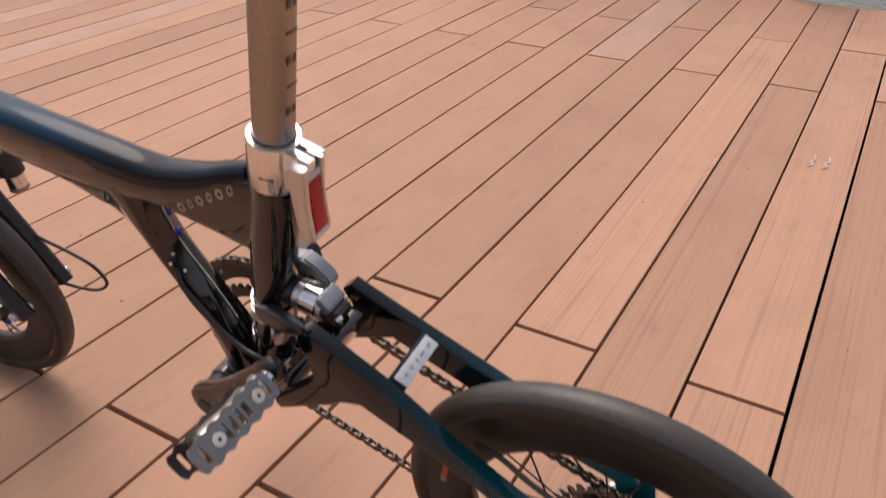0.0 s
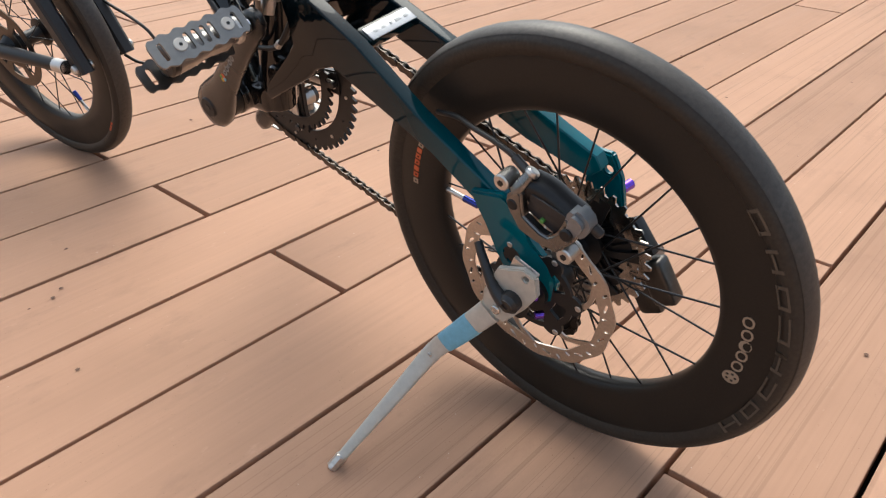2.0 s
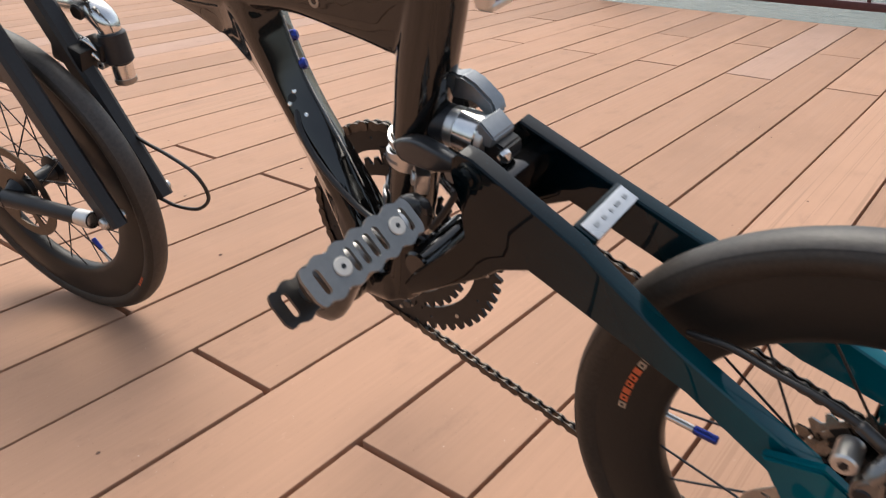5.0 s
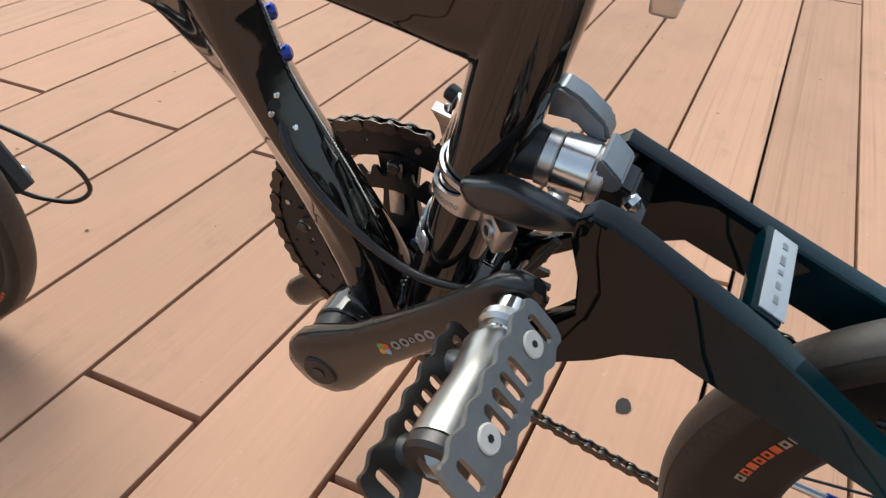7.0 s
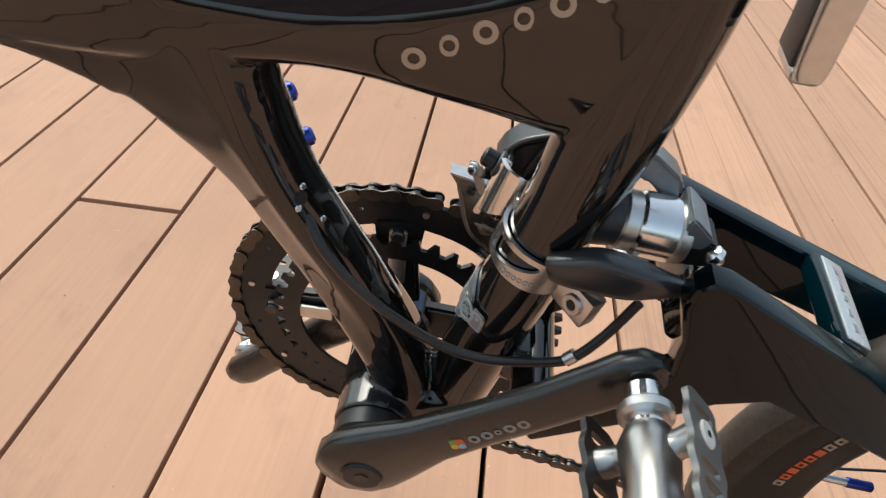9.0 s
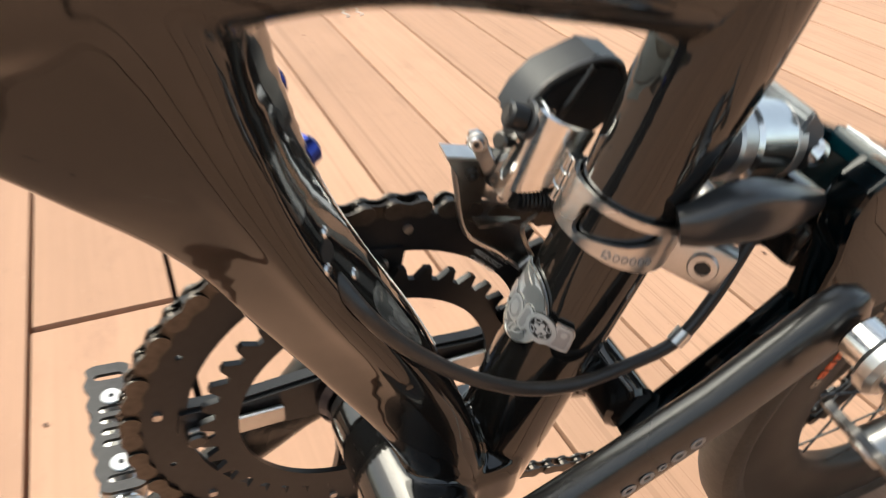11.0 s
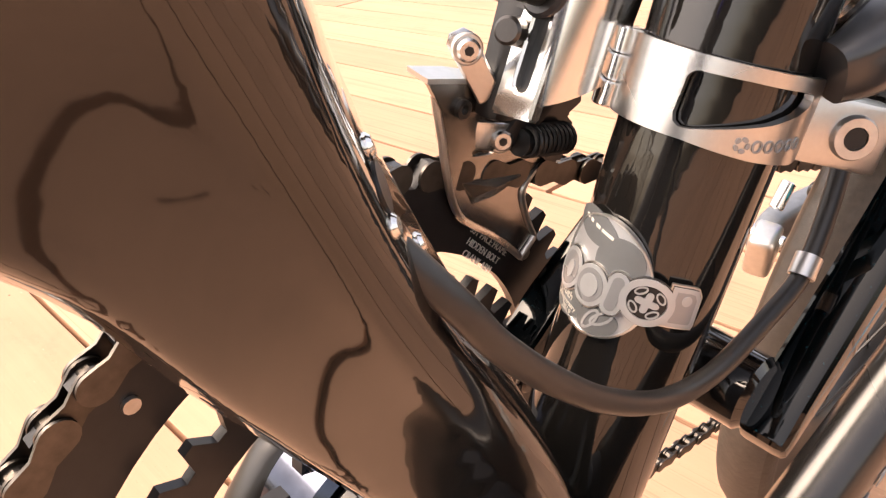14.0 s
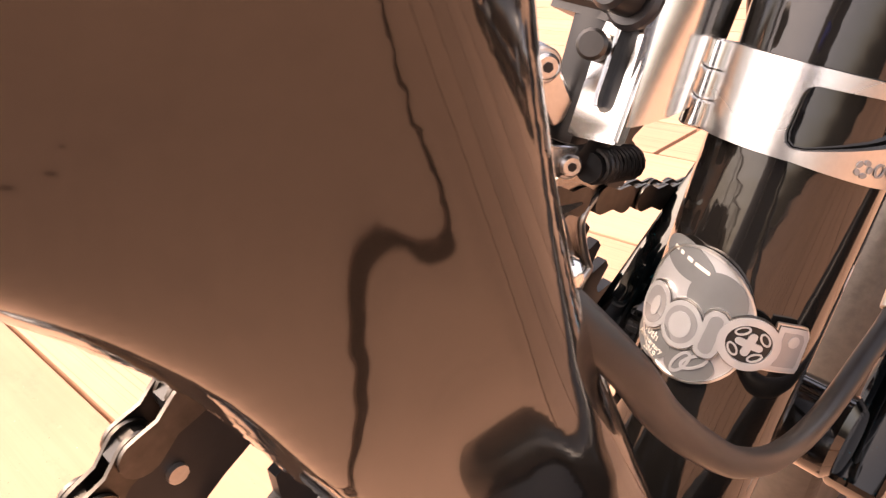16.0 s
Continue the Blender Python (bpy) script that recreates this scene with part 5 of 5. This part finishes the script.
           [[(-0.0030, 0.0040), (-0.0024, 0.0054), (-0.0008, 0.0062), (0.010, 0.0066), (0.0262, 0.0064), (0.0280, 0.0058), (0.0284, 0.0046), (0.0274, 0.0028), (0.0246, 0.0009), (0.0180, -0.0018), (0.0103, -0.0040), (0.0010, -0.0066), (-0.0014, -0.0068), (-0.0028, -0.0060), (-0.0034, -0.0042)]], 0.0022)
fd = part("front_derailleur", wrap(bm, CZ, 195, BAND, 0), CLAMPM, bike, "polished band clamp with silver front derailleur", angle=30)
turn_back = BAND * radians(92)
bm = strip([(-turn_back, -0.0090), (turn_back, -0.0090), (turn_back, 0.0090), (-turn_back, 0.0090)], (), 0.0018)
part("back_band", wrap(bm, CZ, 36, BAND, 0), CLAMPM, fd)
lug = round_tube(CZ - 0.003, 313, 0.0125)
part("clamp_lug", box(0.0230, 0.0110, 0.0175, 0.0016, lug), CLAMPM, fd, "clamp lug")
part("clamp_bolt", lathe([(0.0030, -0.0100), (0.0052, -0.0100), (0.0057, -0.0093), (0.0057, -0.0050), (0.0030, -0.0050)], 28), STEEL, fd, "steel clamp bolt", m=lug @ at(0.0020, 0.0025, 0))
part("bolt_socket", rod(lug @ Vector((0.0020, -0.0070, 0)), lug @ Vector((0.0020, -0.0050, 0)), 0.0031, 6), BLACK, fd)
for dz in (-0.0068, 0.0, 0.0068):
    hm = round_tube(CZ + dz * 0.965, 124, 0.0034)
    part("hinge", rod(hm @ Vector((0, 0, -0.0032)), hm @ Vector((0, 0, 0.0032)), 0.0040, 20, 0.0005), CHROME, fd, "polished hinge knuckle")
for k in range(5):
    a = k * 1.2566
    bm = plate(slot(0.0014 * math.cos(a), 0.0014 * math.sin(a), 0.0016, 0.0011, a + math.pi / 2, 3), (), 0.0003)
    bmesh.ops.translate(bm, vec=(0.0134, 0, -0.0072), verts=bm.verts)
    part("clamp_mark", wrap(bm, CZ, 195, BAND + 0.0013, 0), GREYPRINT, fd, "small grey mark")
for k in range(5):
    x, z = 0.0172 + 0.0031 * k, -0.0070 + 0.0004 * k
    bm = plate(slot(x, z, 0.0031, 0.0026, math.pi / 2), [slot(x, z, 0.0021, 0.0016, math.pi / 2)], 0.0003)
    part("clamp_mark", wrap(bm, CZ, 195, BAND + 0.0013, 0), GREYPRINT, fd, "small grey mark")

# slotted mount, its plane facing ahead, reaching from the hinge to the right
mt = Matrix.Translation((-0.3890, 0.0330, 0.4275)) @ Matrix.Rotation(math.atan2(0.270, 1) + 0.10, 4, "Y") @ Matrix.Rotation(radians(-12), 4, "Z") @ Matrix.Rotation(radians(-90), 4, "Z")
bm = plate([(-0.0075, -0.0185), (0.0075, -0.0165), (0.0075, 0.0240), (-0.0075, 0.0240)], [slot(0.0005, 0.004, 0.0300, 0.0052, math.pi / 2)], 0.0040)
bmesh.ops.bevel(bm, geom=[e for e in bm.edges if len(e.link_faces) == 2 and e.calc_face_angle(0) > 0.9], offset=0.0007, segments=2, affect="EDGES")
part("mount_plate", bm, CHROME, fd, "slotted silver mount", m=mt, angle=30)
# Thin black sheet added behind the slot for the shade seen through it.
part("slot_shade_sheet", box(0.006, 0.001, 0.030, 0, mt @ at(0, 0.0015, 0.004)), BLACK, fd, smooth=False)
bm = bmesh.new()
rows = []
for u in np.linspace(0, 1, 9):
    x, y = -0.3910 + 0.0175 * u ** 1.6, 0.0280 - 0.0100 * math.sin(u * math.pi * 0.5)
    lean = 0.27
    ring = []
    for dx, dz in ((-0.0012, -0.0150), (0.0012, -0.0150), (0.0012, 0.0200), (-0.0012, 0.0200)):
        ring.append((x + dx + lean * (dz + 0.002), y, CZ + 0.010 + dz * (1 - 0.35 * u)))
    rows.append(ring)
part("mount_web", skin(bm, rows), CHROME, fd, "polished curved web", angle=30)
bo = mt @ Vector((0.0005, -0.002, 0.0150))
bn = (mt.to_3x3() @ Vector((0, -1, 0))).normalized()
part("mount_washer", rod(bo, bo + bn * 0.0030, 0.0078, 24, 0.001), PLASTIC, fd)
part("mount_bolt", rod(bo + bn * 0.0028, bo + bn * 0.0110, 0.0052, 24, 0.001), BLACK, fd, "black mount bolt")
part("bolt_socket", rod(bo + bn * 0.0106, bo + bn * 0.0113, 0.0028, 6), HOSE, fd)
# black body above the ring
SHELL = [(-0.3900, 0.4370), (-0.3850, 0.4480), (-0.3770, 0.4560), (-0.3580, 0.4630), (-0.3470, 0.4600), (-0.3410, 0.4520), (-0.3400, 0.4360), (-0.3520, 0.4270), (-0.3720, 0.4290)]
bm = plate(SHELL, (), 0.022, y=0.0470)
bmesh.ops.bevel(bm, geom=[e for e in bm.edges if len(e.link_faces) == 2 and e.calc_face_angle(0) > 0.9], offset=0.0030, segments=3, affect="EDGES")
part("derailleur_body", bm, BLACK, fd, "black derailleur body", angle=30)
part("body_lip", tube([(-0.3885, 0.0385, 0.4380), (-0.3775, 0.0380, 0.4545), (-0.3580, 0.0378, 0.4612), (-0.3465, 0.0380, 0.4575), (-0.3420, 0.0385, 0.4450)], 0.0016, 10, 5), GUN, fd, "grey body edge")
part("body_rib", tube([(-0.3600, 0.0370, 0.4600), (-0.3680, 0.0365, 0.4460), (-0.3750, 0.0370, 0.4330)], 0.0020, 10, 4), GUN, fd)
part("limit_screw", rod((-0.3880, 0.0400, 0.4300), (-0.3960, 0.0370, 0.4330), 0.0036, 16, 0.0008), GUN, fd, "grey limit screw")
part("body_arm", box(0.010, 0.010, 0.034, 0.003, at(-0.3860, 0.0440, 0.4220, 0, 16, 0)), BLACK, fd)
# links, spring and their bolts
bm = plate([(-0.0020, 0.0036), (0.0014, 0.0036), (0.0030, 0.0020), (0.0036, -0.0060), (0.0042, -0.0110), (-0.0020, -0.0110), (-0.0026, -0.0060), (-0.0034, 0.0020)], (), 0.0016)
bmesh.ops.bevel(bm, geom=[e for e in bm.edges if len(e.link_faces) == 2 and e.calc_face_angle(0) > 0.9], offset=0.0005, segments=1, affect="EDGES")
part("upper_link", bm, CLAMPM, fd, "silver link", m=at(-0.3990, 0.0476, 0.4262, 0, -24, -35) @ Matrix.Diagonal((1.15, 1, 1.45, 1)))
part("lower_link", box(0.0120, 0.0018, 0.0090, 0.0010, at(-0.3868, 0.0478, 0.3976, 0, 12, -25)), CLAMPM, fd, "silver link")
for p in ((-0.3995, 0.0466, 0.4266), (-0.3836, 0.0468, 0.3963)):
    n = Vector((-0.55, -0.82, 0.15)).normalized()
    q = Vector(p)
    part("link_washer", rod(q, q + n * 0.0012, 0.0042, 20, 0.0004), STEEL, fd)
    part("link_bolt", rod(q, q + n * 0.0034, 0.0031, 20, 0.0007), CLAMPM, fd, "silver link bolt")
    part("bolt_socket", rod(q + n * 0.0032, q + n * 0.0036, 0.0013, 6), BLACK, fd)
part("black_link", box(0.0085, 0.006, 0.0230, 0.002, at(-0.3748, 0.0440, 0.4030, 0, 40, -20)), BLACK, fd)
coil = []
for k in range(10):
    c0 = Vector((-0.3795, 0.0420, 0.3955)).lerp(Vector((-0.3610, 0.0420, 0.3905)), k / 9)
    coil += [c0 + Vector((0.00205 * a / (2 * math.pi), 0, 0)) + 0.0046 * Vector((0.30 * math.sin(a), math.cos(a), 0.95 * math.sin(a))) for a in np.linspace(0, 2 * math.pi, 14, endpoint=False)]
part("spring", tube(coil, 0.0007, 6), HOSE, fd, "dark coil spring")
part("spring_core", rod((-0.3810, 0.0420, 0.3959), (-0.3590, 0.0420, 0.3900), 0.0040, 16), BLACK, fd)
ARM = [(-0.3700, 0.4060), (-0.3600, 0.4055), (-0.3485, 0.4010), (-0.3480, 0.3975), (-0.3545, 0.3950), (-0.3500, 0.3905), (-0.3510, 0.3860), (-0.3560, 0.3790), (-0.3640, 0.3830), (-0.3690, 0.3930)]
bm = plate(ARM, (), 0.0060, y=0.0475)
bmesh.ops.bevel(bm, geom=[e for e in bm.edges if len(e.link_faces) == 2 and e.calc_face_angle(0) > 0.6], offset=0.0010, segments=2, affect="EDGES")
part("rocker", bm, BLACK, fd, "black rocker arm", angle=30)
# cage: an inner plate with a pressed fold, a bright turned edge and a curved tail, and an outer plate beyond the ring
CAGE = [(-0.4082, 0.4160), (-0.4070, 0.4100), (-0.4050, 0.4011), (-0.4035, 0.3930), (-0.4014, 0.3849), (-0.3990, 0.3785), (-0.3955, 0.3730), (-0.3890, 0.3672), (-0.3811, 0.3607), (-0.3735, 0.3532), (-0.3660, 0.3453),
        (-0.3596, 0.3512), (-0.3632, 0.3575), (-0.3662, 0.3640), (-0.3684, 0.3705), (-0.3674, 0.3740), (-0.3645, 0.3768), (-0.3595, 0.3789), (-0.3525, 0.3789), (-0.3545, 0.3905), (-0.3682, 0.4032), (-0.3871, 0.4095), (-0.3980, 0.4150)]
bm = plate(CAGE, [slot(-0.3880, 0.3925, 0.0100, 0.0022, -0.25)], 0.0013, y=0.0497)
part("cage", bm, CAGEM, fd, "worn steel cage plate", angle=30)
fold = bmesh.new()
skin(fold, [[(-0.3965, 0.0490, 0.3855), (-0.3925, 0.0478, 0.3795), (-0.3915, 0.0490, 0.3765)], [(-0.3840, 0.0490, 0.3835), (-0.3830, 0.0470, 0.3800), (-0.3815, 0.0490, 0.3755)], [(-0.3720, 0.0490, 0.3815), (-0.3712, 0.0477, 0.3790), (-0.3712, 0.0490, 0.3770)]])
part("pressed_fold", fold, CAGEM, fd, "pressed fold in the cage", smooth=False)
part("cage_edge", tube([(x, 0.0488, z) for x, z in CAGE[:11]], 0.0012, 8, 3), SATIN, fd, "bright turned edge")
part("cage_edge", tube([(x, 0.0488, z) for x, z in CAGE[11:19]], 0.0011, 8, 3), SATIN, fd, "bright turned edge")
bm = plate([(-0.4121, 0.4205), (-0.3990, 0.4168), (-0.3895, 0.4135), (-0.3895, 0.4090), (-0.3950, 0.4062), (-0.4030, 0.4078), (-0.4068, 0.4112)], (), 0.0014, y=0.0478)
part("cage_wing", bm, CAGEM, fd, "folded cage top", angle=30)
flange = bmesh.new()
skin(flange, [[(x, 0.0470, z), (x, 0.0545, z + 0.0012), (x, 0.0545, z + 0.0026), (x, 0.0470, z + 0.0014)] for x, z in ((-0.4125, 0.4205), (-0.4000, 0.4172), (-0.3890, 0.4132))])
part("cage_flange", flange, SATIN, fd, "bright folded flange", smooth=False)
part("pivot_ring", lathe([(0.0014, -0.0010), (0.0026, -0.0010), (0.0026, 0.0010), (0.0014, 0.0010)], 24), GUN, fd, m=at(-0.4000, 0.0466, 0.4104))
bm = plate([(-0.3960, 0.4160), (-0.3720, 0.4040), (-0.3560, 0.3900), (-0.3480, 0.3760), (-0.3600, 0.3740), (-0.3780, 0.3830), (-0.3930, 0.3930)], (), 0.0013, y=RY + 0.0095)
part("outer_cage", bm, CAGEM, fd, "worn steel cage plate", angle=30)
tail = bmesh.new()
skin(tail, [[(-0.3668, 0.0490, 0.3452), (-0.3602, 0.0490, 0.3512), (-0.3610, 0.0490, 0.3526), (-0.3680, 0.0490, 0.3466)], [(-0.3600, 0.0560, 0.3375), (-0.3540, 0.0560, 0.3435), (-0.3546, 0.0560, 0.3450), (-0.3610, 0.0560, 0.3392)], [(-0.3520, 0.0600, 0.3330), (-0.3480, 0.0605, 0.3375), (-0.3486, 0.0605, 0.3390), (-0.3530, 0.0600, 0.3345)]])
part("tail_tip", tail, GUN, fd, "dark folded tail")
part("tail_edge", rod((-0.3668, 0.0486, 0.3450), (-0.3600, 0.0486, 0.3512), 0.0013, 10), SATIN, fd)

# badge on the seat tube
EZ, EA, ER = 0.3729, 172, TR + 0.0009


def enamel(name, outline, holes, material, out, label, thick=0.0005):
    bm = strip(outline, holes, thick)
    bmesh.ops.translate(bm, vec=(0, out, 0), verts=bm.verts)
    return part(name, wrap(bm, EZ, EA, ER, 0), material, badge, label, angle=30)


def turned_oval(rx, rz, turn, x=0.0, z=0.0, n=40):
    out = []
    for a in np.linspace(0, 2 * math.pi, n, endpoint=False):
        p, q = rx * math.cos(a), rz * math.sin(a)
        out.append((x + p * math.cos(turn) - q * math.sin(turn), z + p * math.sin(turn) + q * math.cos(turn)))
    return out


oval = turned_oval(0.0146, 0.0162, 0.35)
bm = strip(oval, (), 0.0012)
badge = part("badge", wrap(bm, EZ, EA, ER, 0), BADGEM, bike, "oval silver badge on the seat tube", angle=30)
enamel("badge_rim", oval, [turned_oval(0.0141, 0.0157, 0.35)], SATIN, 0.0003, "raised rim", 0.0016)
for rx, rz, tilt_by, x, z in ((0.0082, 0.0040, -0.22, -0.0052, 0.0118), (0.0068, 0.0066, 0.0, 0.0046, 0.0058), (0.0062, 0.0054, -0.5, -0.0074, -0.0092), (0.0058, 0.0040, 0.25, 0.0036, -0.0112)):
    enamel("badge_patch", turned_oval(rx, rz, tilt_by, x, z), (), PATCHM, 0.0007, "grey enamel patch")
for tilt_by, x, z in ((1.15, 0.0020, -0.0112), (0.75, 0.0048, -0.0098)):
    enamel("badge_petal", turned_oval(0.0036, 0.0016, tilt_by, x, z, 20), [turned_oval(0.0028, 0.0009, tilt_by, x, z, 16)], BADGEM, 0.0010, "pale leaf outline", 0.0004)


def raised(shape, material, filling=None):
    """A raised shape with a bright border and a dark line round it; shape(s) gives its outline, grown by s metres."""
    enamel("badge_shape", shape(0.00095), (), SATIN, 0.0009, "bright raised border", 0.0010)
    enamel("badge_shape", shape(0.00055), (), GUN, 0.0012, "dark outline", 0.0008)
    enamel("badge_shape", shape(0.00038), (), material, 0.0014, "raised silver shape", 0.0010)
    enamel("badge_shape", shape(-0.00075), (), GREYFILL, 0.0016, "grey filling", 0.0008)
    if filling:
        enamel("badge_shape", filling, (), material, 0.0018, "pale centre", 0.0008)


# row of plain raised shapes, the emblem and the last one reaching past the oval
raised(lambda g: turned_oval(0.0042 + g, 0.0056 + g, -0.1, -0.0088, -0.0020, 28), BADGEM, turned_oval(0.0013, 0.0026, -0.1, -0.0082, -0.0020, 20))
raised(lambda g: turned_oval(0.0046 + g, 0.0054 + g, -0.1, -0.0006, -0.0026, 28), BADGEM, turned_oval(0.0026, 0.0032, -0.1, -0.0006, -0.0026, 20))
raised(lambda g: slot(0.0062, -0.0016, 0.0112 + 2 * g, 0.0044 + 2 * g, 1.50), BADGEM)
enamel("badge_shape", turned_oval(0.0066, 0.0066, 0, 0.0137, -0.0006, 32), (), GUN, 0.0012, "dark outline", 0.0010)
enamel("badge_shape", turned_oval(0.0063, 0.0063, 0, 0.0137, -0.0006, 32), [turned_oval(0.0046, 0.0046, 0, 0.0137, -0.0006, 28)], BADGEM, 0.0017, "raised ring", 0.0012)
enamel("badge_shape", turned_oval(0.0045, 0.0045, 0, 0.0137, -0.0006, 28), (), BLACK, 0.0014, "dark emblem ground", 0.0008)
for turn, long, wide in ((-0.15, 0.0058, 0.0017), (1.42, 0.0058, 0.0017)):
    enamel("badge_shape", slot(0.0137, -0.0006, long, wide, turn), (), BADGEM, 0.0019, "silver cross bar", 0.0006)
for k in range(4):
    a = 0.63 + k * math.pi / 2
    enamel("badge_shape", turned_oval(0.0017, 0.0010, a + 1.57, 0.0137 + 0.0034 * math.cos(a), -0.0006 + 0.0034 * math.sin(a), 16), [turned_oval(0.0013, 0.0006, a + 1.57, 0.0137 + 0.0034 * math.cos(a), -0.0006 + 0.0034 * math.sin(a), 14)], BADGEM, 0.0019, "fine silver loop", 0.0005)
raised(lambda g: [(0.0222 + p * (0.0034 + g), 0.0000 + q * (0.0050 + g)) for p, q in ((-1, -1), (0.9, -1), (1, -0.8), (0.95, -0.2), (0.9, 0.6), (0.6, 0.95), (0.2, 1), (-1, 1))], BADGEM, turned_oval(0.0012, 0.0014, 0, 0.0222, 0.0022, 16))
for k, w in enumerate((0.0014, 0.0010, 0.0016, 0.0024, 0.0016)):
    x = -0.0098 + 0.0024 * k
    bar = [(x, 0.0116 - 0.18 * (x + 0.0035)), (x + w, 0.0116 - 0.18 * (x + w + 0.0035)), (x + w, 0.0124 - 0.18 * (x + w + 0.0035)), (x, 0.0124 - 0.18 * (x + 0.0035))]
    enamel("badge_script", bar, (), WHITE, 0.0010, "fine white script", 0.0002)


def lettering(text, size, x, z, turn):
    """Words on the badge, bent round the tube."""
    cu = bpy.data.curves.new("lettering", "FONT")
    cu.body, cu.size, cu.align_x, cu.align_y, cu.extrude = text, size, "CENTER", "CENTER", 0.00008
    ob = bpy.data.objects.new("lettering", cu)
    scene.collection.objects.link(ob)
    me = ob.to_mesh()
    bm = bmesh.new()
    bm.from_mesh(me)
    ob.to_mesh_clear()
    bpy.data.objects.remove(ob)
    bpy.data.curves.remove(cu)
    c, s = math.cos(turn), math.sin(turn)
    for v in bm.verts:
        p, q, o = v.co
        v.co = (x + c * p - s * q, 0.00105 + o, z + s * p + c * q)
    return part("lettering", wrap(bm, EZ, EA, ER, 0), WHITE, badge, "fine white lettering", smooth=False)


lettering("10th", 0.0030, -0.0078, -0.0090, -0.15)
lettering("Anniversary", 0.0019, -0.0074, -0.0112, -0.15)
lettering("2019", 0.0022, -0.0066, -0.0132, -0.15)

# hose loop from the down tube to behind the seat tube
loop = [(-0.4890, -0.006, 0.4470), (-0.4790, -0.0140, 0.4350), (-0.4712, -0.0215, 0.4235), (-0.4639, -0.024, 0.4129), (-0.4512, -0.0265, 0.3990), (-0.4327, -0.028, 0.3820), (-0.4080, -0.029, 0.3655), (-0.3839, -0.030, 0.3590), (-0.3577, -0.030, 0.3610), (-0.3377, -0.030, 0.3676), (-0.3235, -0.027, 0.3840), (-0.3090, -0.021, 0.4080)]
hose_loop = part("gear_cable", tube(loop, 0.0028, 14, 8), HOSE, bike, "black cable looping past the seat tube")
part("cable_band", rod((-0.3390, -0.0302, 0.3668), (-0.3345, -0.0294, 0.3715), 0.0038, 16), SATIN, hose_loop, "silver cable band")

# down tube fittings
bpy.context.view_layer.update()
skin_of = frame_ob.evaluated_get(bpy.context.evaluated_depsgraph_get())


def settle(p):
    """The nearest point on the frame's skin, and the way out of it."""
    _, q, n, _ = skin_of.closest_point_on_mesh(Vector(p))
    return q, n


for p in ((-0.4910, 0.006, 0.4885), (-0.4790, 0.005, 0.4680)):
    q, n = settle(p)
    part("bottle_bolt", rod(q - n * 0.002, q + n * 0.0045, 0.0048, 18, 0.0016), BLUE, frame_ob, "blue anodised bottle bolt")
for p in ((-0.4750, -0.0150, 0.4515), (-0.4808, -0.0180, 0.4407), (-0.4665, -0.0150, 0.4325)):
    q, n = settle(p)
    part("guide_screw", rod(q - n * 0.002, q + n * 0.0008, 0.0019, 12, 0.0006), CHROME, frame_ob, "small silver screw")
q, n = settle((-0.4775, -0.0170, 0.4461))
part("cable_port", rod(q - n * 0.002, q + n * 0.0003, 0.0036, 18), BLACK, frame_ob, "black cable port")
dot = None
for i in range(84):
    z = 0.5050 - 0.1400 * i / 83
    x = float(np.interp(z, (0.36, 0.4067, 0.42, 0.442, 0.46, 0.51), (-0.4400, -0.4612, -0.4690, -0.4770, -0.4840, -0.5020)))
    q, n = settle((x + 0.006, 0.0012, z))
    if dot is None:
        dot = part("trim_dot", box(0.0012, 0.0012, 0.0012, 0), WHITE, frame_ob, "small white dot", smooth=False)
        ob = dot
    else:
        ob = bpy.data.objects.new("trim_dot", dot.data)
        scene.collection.objects.link(ob)
        ob.parent = frame_ob
    ob.matrix_basis = Matrix.Translation(q)
for i in range(6):
    x, z = -0.428 + 0.0137 * i, 0.5300 + 0.0072 * i
    q, n = settle((x, -0.0192, z))
    spin = n.to_track_quat("-Y", "Z").to_matrix().to_4x4()
    bm = plate(ring_of(0.0050, 16) if i in (0, 2, 4) else slot(0, 0, 0.0095, 0.0075, math.pi / 2), [ring_of(0.0026, 10)], 0.0005)
    part("tube_print", bm, BRONZE, frame_ob, "bronze print", m=Matrix.Translation(q + n * 0.0002) @ spin)

# small print panel on the inner side of the chainring
for i, text in enumerate(("53T FACE FRAME", "HIDDEN BOLT", "CRANK ARM")):
    cu = bpy.data.curves.new("ring_lettering", "FONT")
    cu.body, cu.size, cu.align_x, cu.align_y, cu.extrude = text, 0.0034, "CENTER", "CENTER", 0.0001
    ob = bpy.data.objects.new("ring_lettering", cu)
    scene.collection.objects.link(ob)
    bm = bmesh.new()
    bm.from_mesh(ob.to_mesh())
    ob.to_mesh_clear()
    bpy.data.objects.remove(ob)
    bpy.data.curves.remove(cu)
    spot = Matrix.Translation((-0.3800 - 0.0027 * i, RY - 0.0021, 0.3570 - 0.0027 * i)) @ Matrix.Rotation(radians(45), 4, "Y") @ Matrix.Rotation(radians(90), 4, "X")
    part("ring_print", bm, WHITE, crank, "fine pale lettering", m=crank.matrix_basis.inverted() @ spot, smooth=False)

for k, mat in enumerate((ORANGE, GREENP, YELLOWP, PALEBLUE)):
    a = k * 1.57 + 0.4
    c, s = 0.0718 + 0.0030 * math.cos(a), 0.0030 * math.sin(a)
    part("arm_print", plate(ring_of(0.0021, 10, c, s), (), 0.0004, y=-0.1240), mat, crank, "small coloured petal")
